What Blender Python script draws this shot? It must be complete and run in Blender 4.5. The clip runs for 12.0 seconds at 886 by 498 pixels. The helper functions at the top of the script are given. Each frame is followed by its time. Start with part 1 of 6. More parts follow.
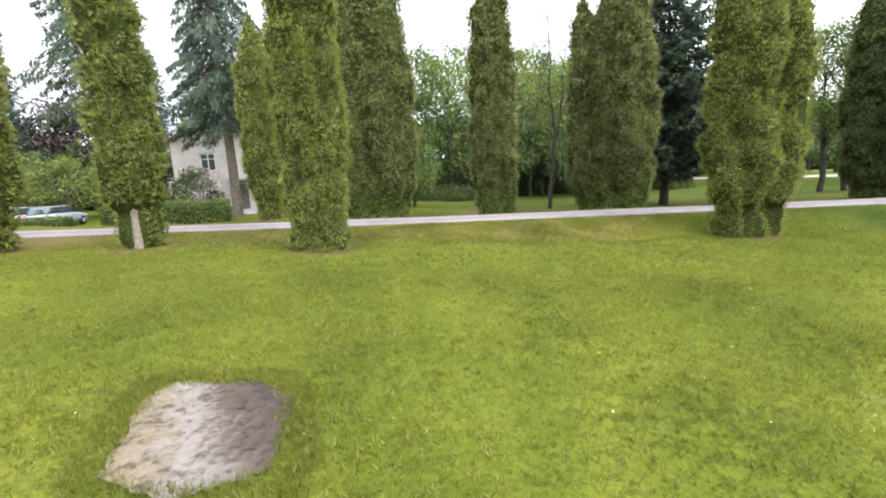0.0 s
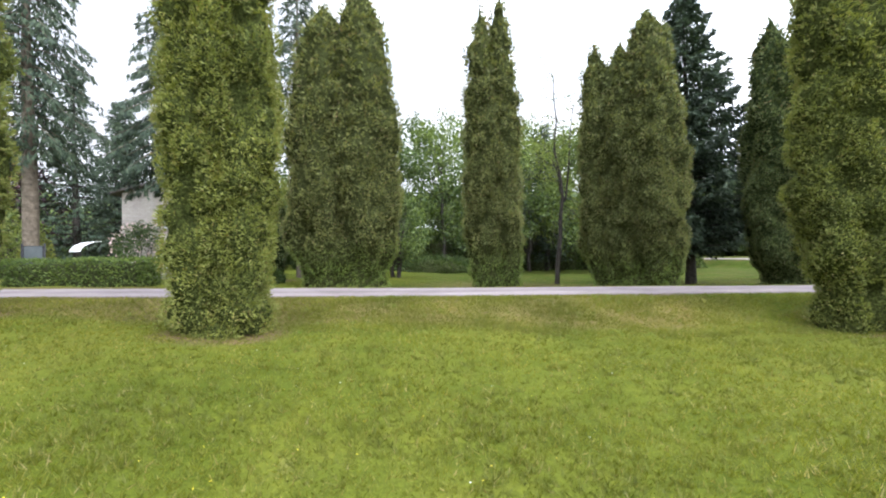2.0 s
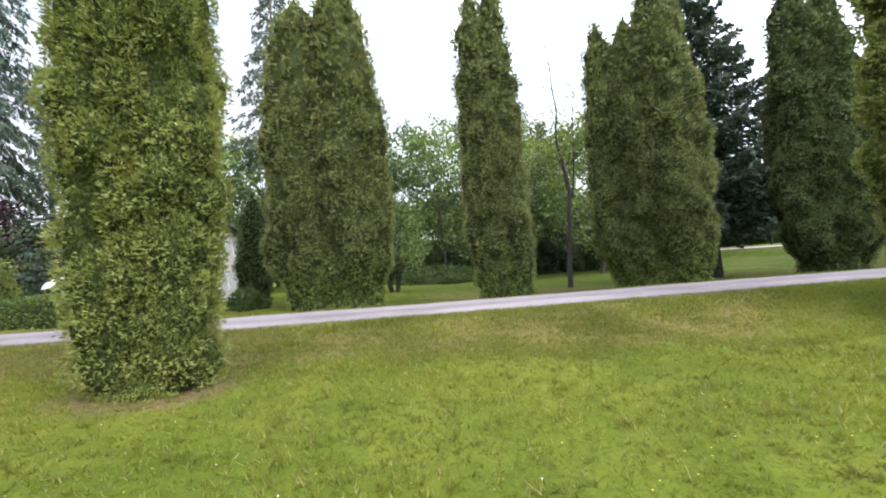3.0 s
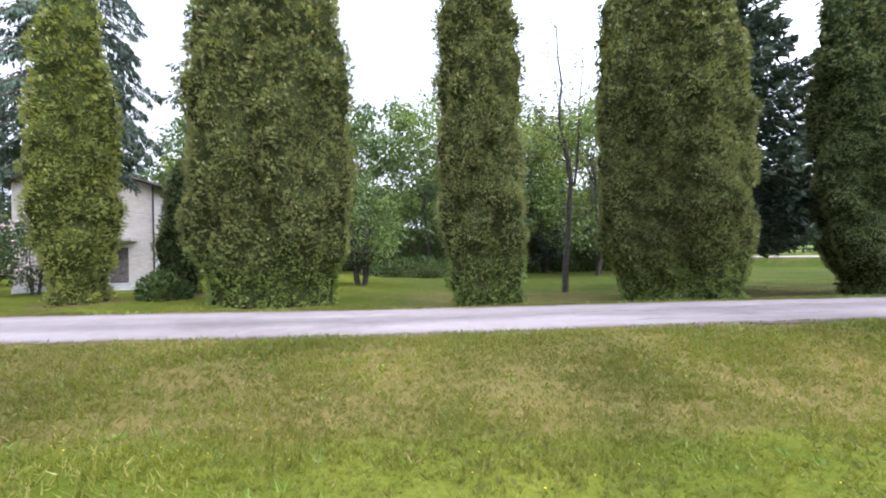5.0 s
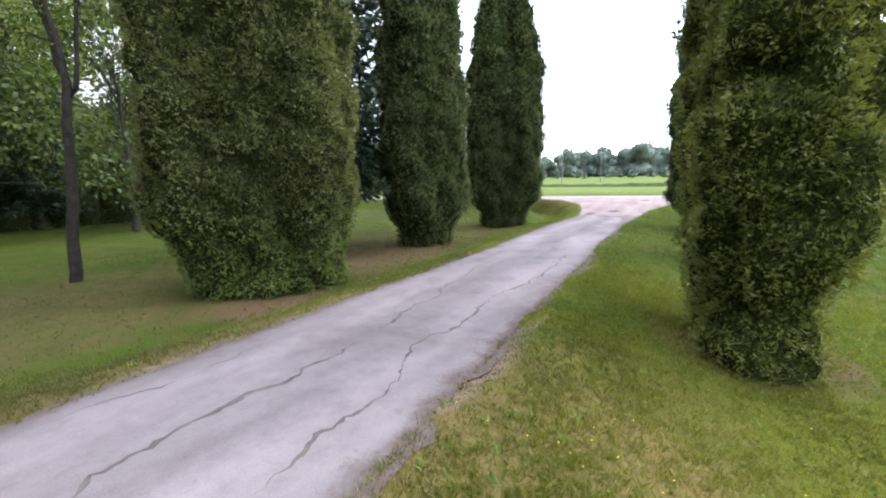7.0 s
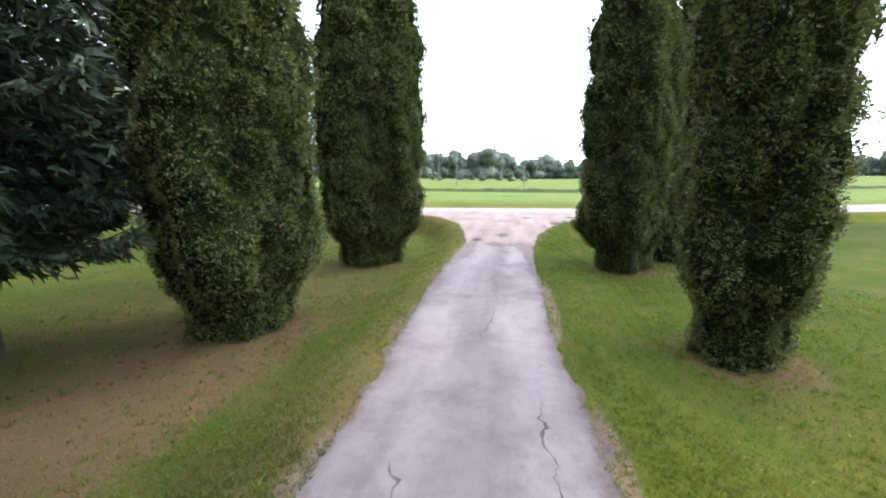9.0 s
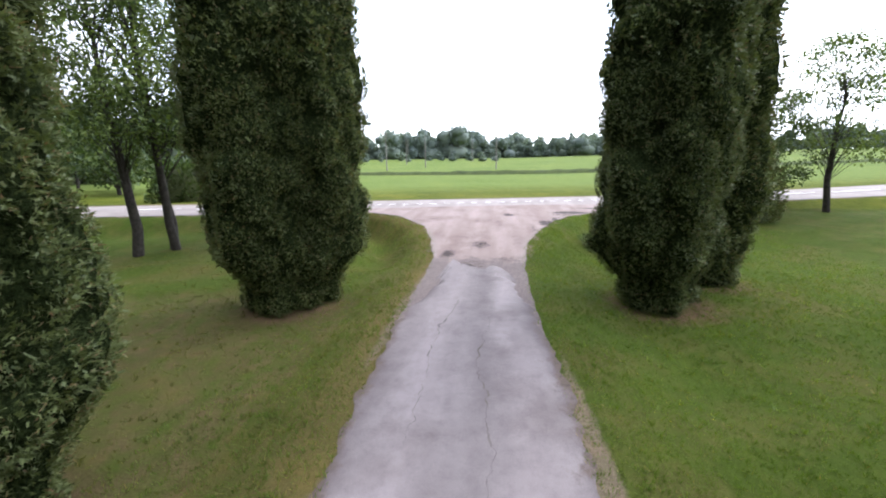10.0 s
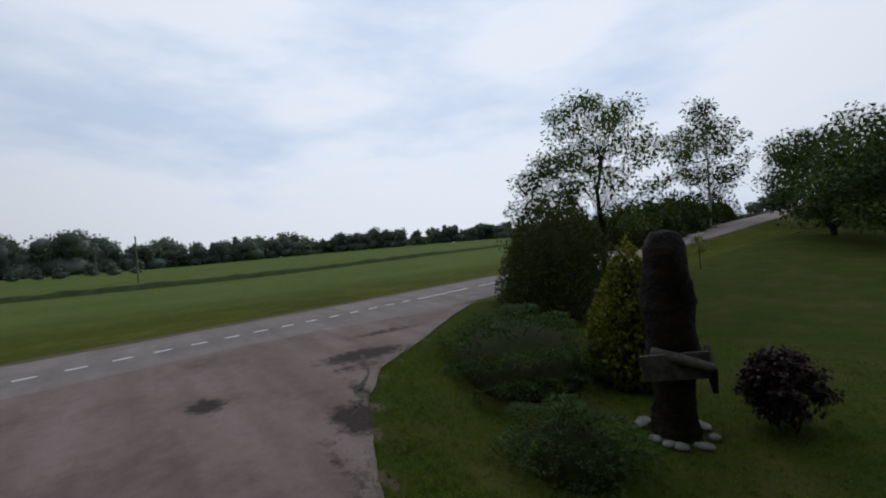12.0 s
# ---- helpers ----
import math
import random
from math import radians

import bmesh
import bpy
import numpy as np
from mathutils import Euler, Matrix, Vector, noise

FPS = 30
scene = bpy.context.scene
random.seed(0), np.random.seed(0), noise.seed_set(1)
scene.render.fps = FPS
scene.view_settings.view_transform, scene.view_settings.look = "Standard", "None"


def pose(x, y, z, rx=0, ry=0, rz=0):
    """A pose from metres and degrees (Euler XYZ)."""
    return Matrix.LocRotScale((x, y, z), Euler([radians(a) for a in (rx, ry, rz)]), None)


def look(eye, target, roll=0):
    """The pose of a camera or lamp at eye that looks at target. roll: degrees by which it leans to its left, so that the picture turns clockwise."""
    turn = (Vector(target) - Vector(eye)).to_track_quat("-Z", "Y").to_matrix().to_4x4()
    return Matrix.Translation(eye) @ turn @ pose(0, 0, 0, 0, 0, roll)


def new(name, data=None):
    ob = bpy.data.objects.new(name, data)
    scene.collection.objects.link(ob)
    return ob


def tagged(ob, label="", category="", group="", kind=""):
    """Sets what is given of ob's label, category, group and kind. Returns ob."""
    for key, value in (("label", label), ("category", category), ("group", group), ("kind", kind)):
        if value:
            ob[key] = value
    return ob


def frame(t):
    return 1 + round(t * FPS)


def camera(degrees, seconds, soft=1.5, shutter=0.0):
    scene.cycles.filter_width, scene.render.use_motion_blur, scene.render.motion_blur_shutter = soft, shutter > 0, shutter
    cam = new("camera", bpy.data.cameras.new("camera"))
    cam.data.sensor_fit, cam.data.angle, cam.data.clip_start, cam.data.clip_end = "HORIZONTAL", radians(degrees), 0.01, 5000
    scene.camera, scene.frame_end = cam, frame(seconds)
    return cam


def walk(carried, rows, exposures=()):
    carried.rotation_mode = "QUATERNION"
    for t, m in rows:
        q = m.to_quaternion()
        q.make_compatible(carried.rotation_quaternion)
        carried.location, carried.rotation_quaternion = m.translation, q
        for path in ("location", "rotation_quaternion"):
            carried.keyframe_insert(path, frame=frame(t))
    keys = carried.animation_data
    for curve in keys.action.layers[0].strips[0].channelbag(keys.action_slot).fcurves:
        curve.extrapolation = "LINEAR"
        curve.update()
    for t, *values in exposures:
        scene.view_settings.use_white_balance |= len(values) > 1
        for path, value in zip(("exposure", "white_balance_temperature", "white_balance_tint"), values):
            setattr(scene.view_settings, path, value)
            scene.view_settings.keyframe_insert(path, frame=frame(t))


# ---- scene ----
cam = camera(93.4, 12.0, 2.0)
PATH = [
    (0, (0.027, 0.001, 2.250), (0.015, 1.974, 1.923), -3.2),
    (0.5, (0.168, 1.116, 2.015), (0.189, 3.111, 1.870), -1.8),
    (1, (0.258, 2.374, 1.876), (0.291, 4.373, 1.815), -1.2),
    (1.5, (0.327, 3.613, 1.774), (0.360, 5.613, 1.766), -0.6),
    (2, (0.368, 4.756, 1.721), (0.401, 6.755, 1.748), -1.2),
    (2.5, (0.378, 5.850, 1.667), (0.397, 7.849, 1.664), -0.8),
    (3, (0.418, 6.842, 1.683), (0.450, 8.840, 1.759), -5.2),
    (3.5, (0.610, 7.729, 1.635), (0.637, 9.729, 1.663), -2.7),
    (5.5, (1.551, 11.677, 1.831), (1.674, 13.673, 1.864), -1.4),
    (6, (2.024, 13.129, 2.407), (2.921, 14.916, 2.376), -5.5),
    (6.5, (2.458, 14.312, 2.522), (3.824, 15.754, 2.292), -2.4),
    (7, (3.279, 15.606, 2.370), (4.969, 16.625, 2.042), -1.1),
    (7.5, (4.218, 16.655, 2.250), (5.949, 17.617, 1.969), -2.5),
    (9.5, (12.330, 19.230, 3.600), (14.280, 19.490, 3.222), 0.9),
    (10, (15.420, 19.470, 3.750), (17.355, 19.726, 3.317), -0.7),
    (10.5, (18.750, 19.720, 3.840), (20.626, 19.980, 3.199), -2.7),
    (11, (22.826, 19.850, 3.462), (24.801, 20.075, 3.245), -2.8),
    (11.5, (26.927, 19.879, 3.220), (28.927, 19.904, 3.172), -4.4),
    (12, (30.648, 19.629, 2.989), (32.266, 18.453, 2.976), -4.2),
]
EXPOSURES = [(0, 1.05, 6100, 11), (1.0, 0.96, 6000, 12), (3.5, 0.86, 5780, 13), (5.5, 1.02, 5620, 17), (6.0, 0.72, 5650, 17), (6.5, 0.66, 5700, 16), (7.5, 0.7, 5760, 15), (9.5, 0.72, 5850, 14), (10.0, 0.36, 5800, 14), (10.5, 0.4, 6000, 13), (11.0, -0.3, 6100, 13), (11.5, -1.66, 5650, 11), (12.0, -2.25, 5850, 10)]
walk(cam, [(t, look(eye, target, roll)) for t, eye, target, roll in PATH], EXPOSURES)

# ---- light: bright broken cloud, sun veiled, high in the south-east ----
SUN_DIR = Vector((0.62, -0.60, 0.80)).normalized()
world = bpy.data.worlds.new("sky")
scene.world = world
world.use_nodes = True
wn, wl = world.node_tree.nodes, world.node_tree.links
wn.clear()
w_out = wn.new("ShaderNodeOutputWorld")
w_sky = wn.new("ShaderNodeTexSky")
w_sky.sky_type, w_sky.sun_disc = "NISHITA", False
w_sky.sun_elevation = math.asin(SUN_DIR.z)
w_sky.sun_rotation = math.atan2(SUN_DIR.x, SUN_DIR.y)
w_bg = wn.new("ShaderNodeBackground")
w_bg.inputs["Strength"].default_value = 0.10
wl.new(w_sky.outputs[0], w_bg.inputs["Color"])
w_co = wn.new("ShaderNodeTexCoord")
w_map = wn.new("ShaderNodeMapping")
w_map.inputs["Scale"].default_value = (1.0, 1.0, 3.2)
wl.new(w_co.outputs["Generated"], w_map.inputs["Vector"])
w_n = wn.new("ShaderNodeTexNoise")
w_n.inputs["Scale"].default_value, w_n.inputs["Detail"].default_value = 1.7, 5.0
w_n.inputs["Roughness"].default_value = 0.55
wl.new(w_map.outputs[0], w_n.inputs["Vector"])
w_cov = wn.new("ShaderNodeValToRGB")
w_cov.color_ramp.elements[0].position, w_cov.color_ramp.elements[0].color = 0.34, (0.84, 0.84, 0.84, 1)
w_cov.color_ramp.elements[1].position, w_cov.color_ramp.elements[1].color = 0.52, (1, 1, 1, 1)
wl.new(w_n.outputs["Fac"], w_cov.inputs["Fac"])
w_tone = wn.new("ShaderNodeValToRGB")
w_tone.color_ramp.elements[0].position, w_tone.color_ramp.elements[0].color = 0.36, (0.84, 0.92, 1.05, 1)
w_tone.color_ramp.elements[1].position, w_tone.color_ramp.elements[1].color = 0.56, (1.0, 1.0, 1.0, 1)
wl.new(w_n.outputs["Fac"], w_tone.inputs["Fac"])
w_cl = wn.new("ShaderNodeBackground")
w_dot = wn.new("ShaderNodeVectorMath")
w_dot.operation = "DOT_PRODUCT"
w_dot.inputs[1].default_value = SUN_DIR
wl.new(w_co.outputs["Generated"], w_dot.inputs[0])
w_glow = wn.new("ShaderNodeMapRange")
w_glow.interpolation_type = "SMOOTHSTEP"
for w_key, w_val in (("From Min", -0.35), ("From Max", 1.0), ("To Min", 0.8), ("To Max", 4.0)):
    w_glow.inputs[w_key].default_value = w_val
wl.new(w_dot.outputs["Value"], w_glow.inputs["Value"])
wl.new(w_glow.outputs[0], w_cl.inputs["Strength"])
wl.new(w_tone.outputs[0], w_cl.inputs["Color"])
w_mix = wn.new("ShaderNodeMixShader")
wl.new(w_cov.outputs[0], w_mix.inputs[0])
wl.new(w_bg.outputs[0], w_mix.inputs[1])
wl.new(w_cl.outputs[0], w_mix.inputs[2])
wl.new(w_mix.outputs[0], w_out.inputs["Surface"])

sun_data = bpy.data.lights.new("sun", "SUN")
sun_data.energy, sun_data.angle, sun_data.color = 1.55, radians(14), (1.0, 0.95, 0.86)
sun = new("sun", sun_data)
sun.matrix_world = look(SUN_DIR * 60, (0, 0, 0))


# ---- materials ----
def ramp(nt, stops, fac):
    node = nt.nodes.new("ShaderNodeValToRGB")
    els = node.color_ramp.elements
    while len(els) < len(stops):
        els.new(0.5)
    for e, (p, c) in zip(els, stops):
        e.position, e.color = p, (*c, 1)
    nt.links.new(fac, node.inputs["Fac"])
    return node.outputs["Color"]


def noise_out(nt, scale, detail=4.0, rough=0.55, coord="Object"):
    co = nt.nodes.new("ShaderNodeTexCoord")
    n = nt.nodes.new("ShaderNodeTexNoise")
    n.inputs["Scale"].default_value, n.inputs["Detail"].default_value, n.inputs["Roughness"].default_value = scale, detail, rough
    nt.links.new(co.outputs[coord], n.inputs["Vector"])
    return n.outputs["Fac"]


def mix_col(nt, fac, a, b, kind="MIX"):
    m = nt.nodes.new("ShaderNodeMix")
    m.data_type, m.blend_type = "RGBA", kind
    for sock, v in ((m.inputs[0], fac), (m.inputs[6], a), (m.inputs[7], b)):
        if isinstance(v, (int, float)):
            sock.default_value = v
        elif isinstance(v, tuple):
            sock.default_value = (*v, 1)
        else:
            nt.links.new(v, sock)
    return m.outputs[2]


def math_node(nt, op, a, b):
    m = nt.nodes.new("ShaderNodeMath")
    m.operation = op
    for sock, v in zip(m.inputs, (a, b)):
        if isinstance(v, (int, float)):
            sock.default_value = v
        else:
            nt.links.new(v, sock)
    return m.outputs[0]


def base_mat(name, rough=0.7, metal=0.0):
    m = bpy.data.materials.new(name)
    m.use_nodes = True
    b = m.node_tree.nodes["Principled BSDF"]
    b.inputs["Roughness"].default_value, b.inputs["Metallic"].default_value = rough, metal
    b.inputs["Specular IOR Level"].default_value = 0.12
    return m, m.node_tree, b


def bump(nt, b, height, strength, dist=0.01):
    n = nt.nodes.new("ShaderNodeBump")
    n.inputs["Strength"].default_value, n.inputs["Distance"].default_value = strength, dist
    nt.links.new(height, n.inputs["Height"])
    nt.links.new(n.outputs[0], b.inputs["Normal"])


def rough_mat(name, stops, scale, rough=0.8, metal=0.0, fine=40.0, bump_s=0.3, dist=0.01):
    """A surface with stains at one scale and grain at another."""
    m, nt, b = base_mat(name, rough, metal)
    col = ramp(nt, stops, noise_out(nt, scale, 5.0, 0.6))
    fn = noise_out(nt, fine, 3.0, 0.6)
    nt.links.new(mix_col(nt, 0.25, col, ramp(nt, [(0.3, (0.35, 0.35, 0.35)), (0.7, (1, 1, 1))], fn), "MULTIPLY"), b.inputs["Base Color"])
    bump(nt, b, fn, bump_s, dist)
    return m


def leaf_mat(name, dark, mid, light, odd=None, trans=0.25, patch=0.6, rough=0.55, foot=None):
    """Leaves: every leaf its own tone, with broader patches over the crown."""
    m, nt, b = base_mat(name, rough)
    geo = nt.nodes.new("ShaderNodeNewGeometry")
    stops = [(0.0, dark), (0.45, mid), (0.9, light)]
    if odd:
        stops.append((0.97, odd))
    col = ramp(nt, stops, geo.outputs["Random Per Island"])
    info = nt.nodes.new("ShaderNodeObjectInfo")
    shade = ramp(nt, [(0.36, (0.72, 0.74, 0.7)), (0.64, (1.14, 1.1, 1.0))], noise_out(nt, patch, 3.5))
    col = mix_col(nt, 1.0, col, shade, "MULTIPLY")
    col = mix_col(nt, 0.5, col, ramp(nt, [(0.0, (0.8, 0.82, 0.85)), (1.0, (1.1, 1.06, 0.9))], info.outputs["Random"]), "MULTIPLY")
    if foot:  # fresh growth low on the crown
        co = nt.nodes.new("ShaderNodeTexCoord")
        sep = nt.nodes.new("ShaderNodeSeparateXYZ")
        nt.links.new(co.outputs["Object"], sep.inputs[0])
        low = math_node(nt, "ADD", math_node(nt, "MULTIPLY", sep.outputs["Z"], 0.25), math_node(nt, "MULTIPLY", noise_out(nt, 1.1, 4.0), 0.5))
        col = mix_col(nt, ramp(nt, [(0.5, (1, 1, 1)), (0.85, (0, 0, 0))], low), col, mix_col(nt, 1.0, col, foot, "MULTIPLY"))
    nt.links.new(col, b.inputs["Base Color"])
    b.inputs["Specular IOR Level"].default_value = 0.22
    tr = nt.nodes.new("ShaderNodeBsdfTranslucent")
    nt.links.new(mix_col(nt, 1.0, col, (1.2, 1.25, 0.6), "MULTIPLY"), tr.inputs["Color"])
    mx = nt.nodes.new("ShaderNodeMixShader")
    mx.inputs[0].default_value = trans
    nt.links.new(b.outputs[0], mx.inputs[1])
    nt.links.new(tr.outputs[0], mx.inputs[2])
    nt.links.new(mx.outputs[0], nt.nodes["Material Output"].inputs["Surface"])
    return m


M = {}
M["thuja"] = leaf_mat("thuja_foliage", (0.148, 0.168, 0.042), (0.18, 0.2, 0.05), (0.216, 0.232, 0.062), (0.22, 0.17, 0.072), 0.32, 1.6)
M["thuja_brown"] = leaf_mat("bronzed_thuja_foliage", (0.13, 0.142, 0.05), (0.156, 0.169, 0.059), (0.186, 0.192, 0.072), (0.215, 0.148, 0.088), 0.28, 1.6, foot=(0.88, 1.12, 0.72))
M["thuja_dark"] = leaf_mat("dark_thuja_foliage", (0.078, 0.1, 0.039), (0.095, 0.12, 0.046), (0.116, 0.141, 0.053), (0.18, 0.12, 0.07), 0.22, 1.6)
# Crown insides: one dark tone, the shade between leaves put into colour.
M["core"] = rough_mat("inner_shade", [(0.3, (0.022, 0.028, 0.009)), (0.7, (0.045, 0.052, 0.017))], 6.0, 0.95)


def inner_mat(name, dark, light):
    """Foliage deep in a crown: tufts of scale leaves, with the shade of depth and hollows put into their colour."""
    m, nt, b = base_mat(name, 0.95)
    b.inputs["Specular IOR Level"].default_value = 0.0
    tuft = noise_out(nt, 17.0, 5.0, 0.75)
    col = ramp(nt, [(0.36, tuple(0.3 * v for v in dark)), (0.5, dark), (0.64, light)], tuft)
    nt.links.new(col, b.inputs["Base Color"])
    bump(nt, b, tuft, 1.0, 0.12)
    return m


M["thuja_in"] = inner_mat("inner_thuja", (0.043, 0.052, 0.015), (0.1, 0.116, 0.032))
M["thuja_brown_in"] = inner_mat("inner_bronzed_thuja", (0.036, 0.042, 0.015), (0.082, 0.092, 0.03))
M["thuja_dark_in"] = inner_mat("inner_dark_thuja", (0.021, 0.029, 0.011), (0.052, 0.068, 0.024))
M["gold"] = leaf_mat("golden_foliage", (0.06, 0.085, 0.015), (0.16, 0.185, 0.03), (0.42, 0.40, 0.08), None, 0.25, 2.5)
M["juniper"] = leaf_mat("juniper_foliage", (0.032, 0.06, 0.016), (0.055, 0.095, 0.026), (0.088, 0.132, 0.04), None, 0.18, 1.0, 0.8)
M["spruce"] = leaf_mat("spruce_needles", (0.02, 0.034, 0.025), (0.042, 0.063, 0.044), (0.075, 0.105, 0.068), None, 0.15, 0.4)
M["leaf"] = leaf_mat("broad_leaves", (0.045, 0.072, 0.022), (0.088, 0.128, 0.036), (0.155, 0.20, 0.06), None, 0.35, 0.25)
M["leaf_light"] = leaf_mat("light_broad_leaves", (0.065, 0.09, 0.025), (0.125, 0.16, 0.045), (0.21, 0.24, 0.08), None, 0.4, 0.3)
M["leaf_dark"] = leaf_mat("dark_broad_leaves", (0.03, 0.052, 0.018), (0.058, 0.092, 0.028), (0.105, 0.14, 0.045), None, 0.3, 0.3)
M["purple"] = leaf_mat("purple_leaves", (0.015, 0.008, 0.012), (0.035, 0.018, 0.024), (0.06, 0.03, 0.035), None, 0.2, 0.3)
# Far trees: the haze of distance is mixed into this pale blue-green.
M["far_leaf_haze"] = leaf_mat("hazed_foliage", (0.12, 0.155, 0.155), (0.155, 0.195, 0.188), (0.19, 0.232, 0.21), None, 0.3, 0.035)
M["bark"] = rough_mat("grey_brown_bark", [(0.3, (0.06, 0.048, 0.036)), (0.7, (0.19, 0.155, 0.115))], 5.0, 0.9, 0.0, 28.0, 0.9, 0.03)
M["bark_pale"] = rough_mat("pale_stringy_bark", [(0.3, (0.11, 0.09, 0.065)), (0.7, (0.25, 0.21, 0.165))], 7.0, 0.9, 0.0, 30.0, 0.9, 0.03)
M["bark_dark"] = rough_mat("dark_bark", [(0.3, (0.022, 0.02, 0.017)), (0.7, (0.07, 0.06, 0.05))], 5.0, 0.9, 0.0, 28.0, 0.9, 0.03)
M["birch"] = rough_mat("birch_bark", [(0.35, (0.12, 0.11, 0.10)), (0.5, (0.55, 0.54, 0.5))], 6.0, 0.7)
M["wood_old"] = rough_mat("weathered_dark_oak", [(0.3, (0.010, 0.0075, 0.006)), (0.7, (0.038, 0.028, 0.022))], 5.0, 0.8, 0.0, 16.0, 1.0, 0.06)
M["wood_grey"] = rough_mat("greyed_board", [(0.3, (0.05, 0.045, 0.04)), (0.7, (0.16, 0.14, 0.12))], 6.0, 0.8, 0.0, 40.0, 0.6)
M["pole"] = rough_mat("weathered_pole_wood", [(0.3, (0.16, 0.15, 0.135)), (0.7, (0.30, 0.28, 0.25))], 3.0, 0.85)
M["concrete"] = rough_mat("concrete", [(0.3, (0.28, 0.27, 0.25)), (0.7, (0.42, 0.41, 0.38))], 2.0, 0.9)
M["stone"] = rough_mat("field_stone", [(0.3, (0.15, 0.14, 0.125)), (0.7, (0.34, 0.32, 0.29))], 6.0, 0.85)
M["white_paint"] = rough_mat("white_paint", [(0.3, (0.62, 0.62, 0.6)), (0.7, (0.8, 0.8, 0.78))], 3.0, 0.5)
M["marking"] = rough_mat("worn_road_paint", [(0.3, (0.6, 0.59, 0.57)), (0.5, (0.85, 0.84, 0.82))], 5.0, 0.7)
M["dark_metal"] = rough_mat("dark_metal", [(0.3, (0.03, 0.03, 0.032)), (0.7, (0.07, 0.07, 0.072))], 5.0, 0.5, 0.5)
M["rubber"] = rough_mat("tyre_rubber", [(0.3, (0.014, 0.014, 0.014)), (0.7, (0.03, 0.03, 0.03))], 8.0, 0.85)
M["bin"] = rough_mat("grey_plastic", [(0.3, (0.035, 0.036, 0.038)), (0.7, (0.07, 0.072, 0.075))], 4.0, 0.55)
M["bin_lid"] = rough_mat("faded_orange_lid", [(0.3, (0.35, 0.16, 0.09)), (0.7, (0.5, 0.26, 0.16))], 4.0, 0.55)
M["yellow"] = rough_mat("yellow_plastic", [(0.3, (0.7, 0.5, 0.02)), (0.7, (0.8, 0.6, 0.05))], 4.0, 0.5)
M["board"] = rough_mat("grey_green_board", [(0.3, (0.05, 0.06, 0.06)), (0.7, (0.09, 0.10, 0.10))], 2.0, 0.6)
M["roof"] = rough_mat("dark_roof_sheet", [(0.3, (0.07, 0.06, 0.055)), (0.7, (0.13, 0.115, 0.105))], 2.0, 0.7)
M["flower_y"] = rough_mat("yellow_petals", [(0.3, (0.5, 0.4, 0.02)), (0.7, (0.62, 0.52, 0.05))], 30.0, 0.6)
M["flower_w"] = rough_mat("white_petals", [(0.3, (0.7, 0.7, 0.66)), (0.7, (0.85, 0.85, 0.82))], 30.0, 0.6)
M["flower_p"] = rough_mat("pale_pink_petals", [(0.3, (0.55, 0.36, 0.34)), (0.7, (0.75, 0.6, 0.55))], 30.0, 0.6)
M["soil_crack"] = rough_mat("crack_filling", [(0.3, (0.06, 0.052, 0.045)), (0.7, (0.14, 0.122, 0.105))], 3.0, 0.95)


def paint(name, col, rough=0.3, metal=0.3):
    m, nt, b = base_mat(name, rough, metal)
    c2 = tuple(0.82 * v for v in col)
    nt.links.new(ramp(nt, [(0.3, c2), (0.7, col)], noise_out(nt, 2.0)), b.inputs["Base Color"])
    b.inputs["Coat Weight"].default_value = 0.5
    return m


M["car_silver"] = paint("silver_car_paint", (0.36, 0.38, 0.41))
M["car_beige"] = paint("pale_car_paint", (0.34, 0.33, 0.31))
M["car_grey"] = paint("dark_grey_car_paint", (0.12, 0.125, 0.14))
M["lamp_red"] = paint("red_lamp", (0.5, 0.03, 0.02), 0.2, 0.0)
M["lamp_clear"] = paint("clear_lamp", (0.8, 0.8, 0.8), 0.1, 0.0)
m_glass, nt_, b_ = base_mat("window_glass", 0.06)
b_.inputs["Base Color"].default_value = (0.03, 0.04, 0.045, 1)
b_.inputs["Specular IOR Level"].default_value = 0.8
M["glass"] = m_glass


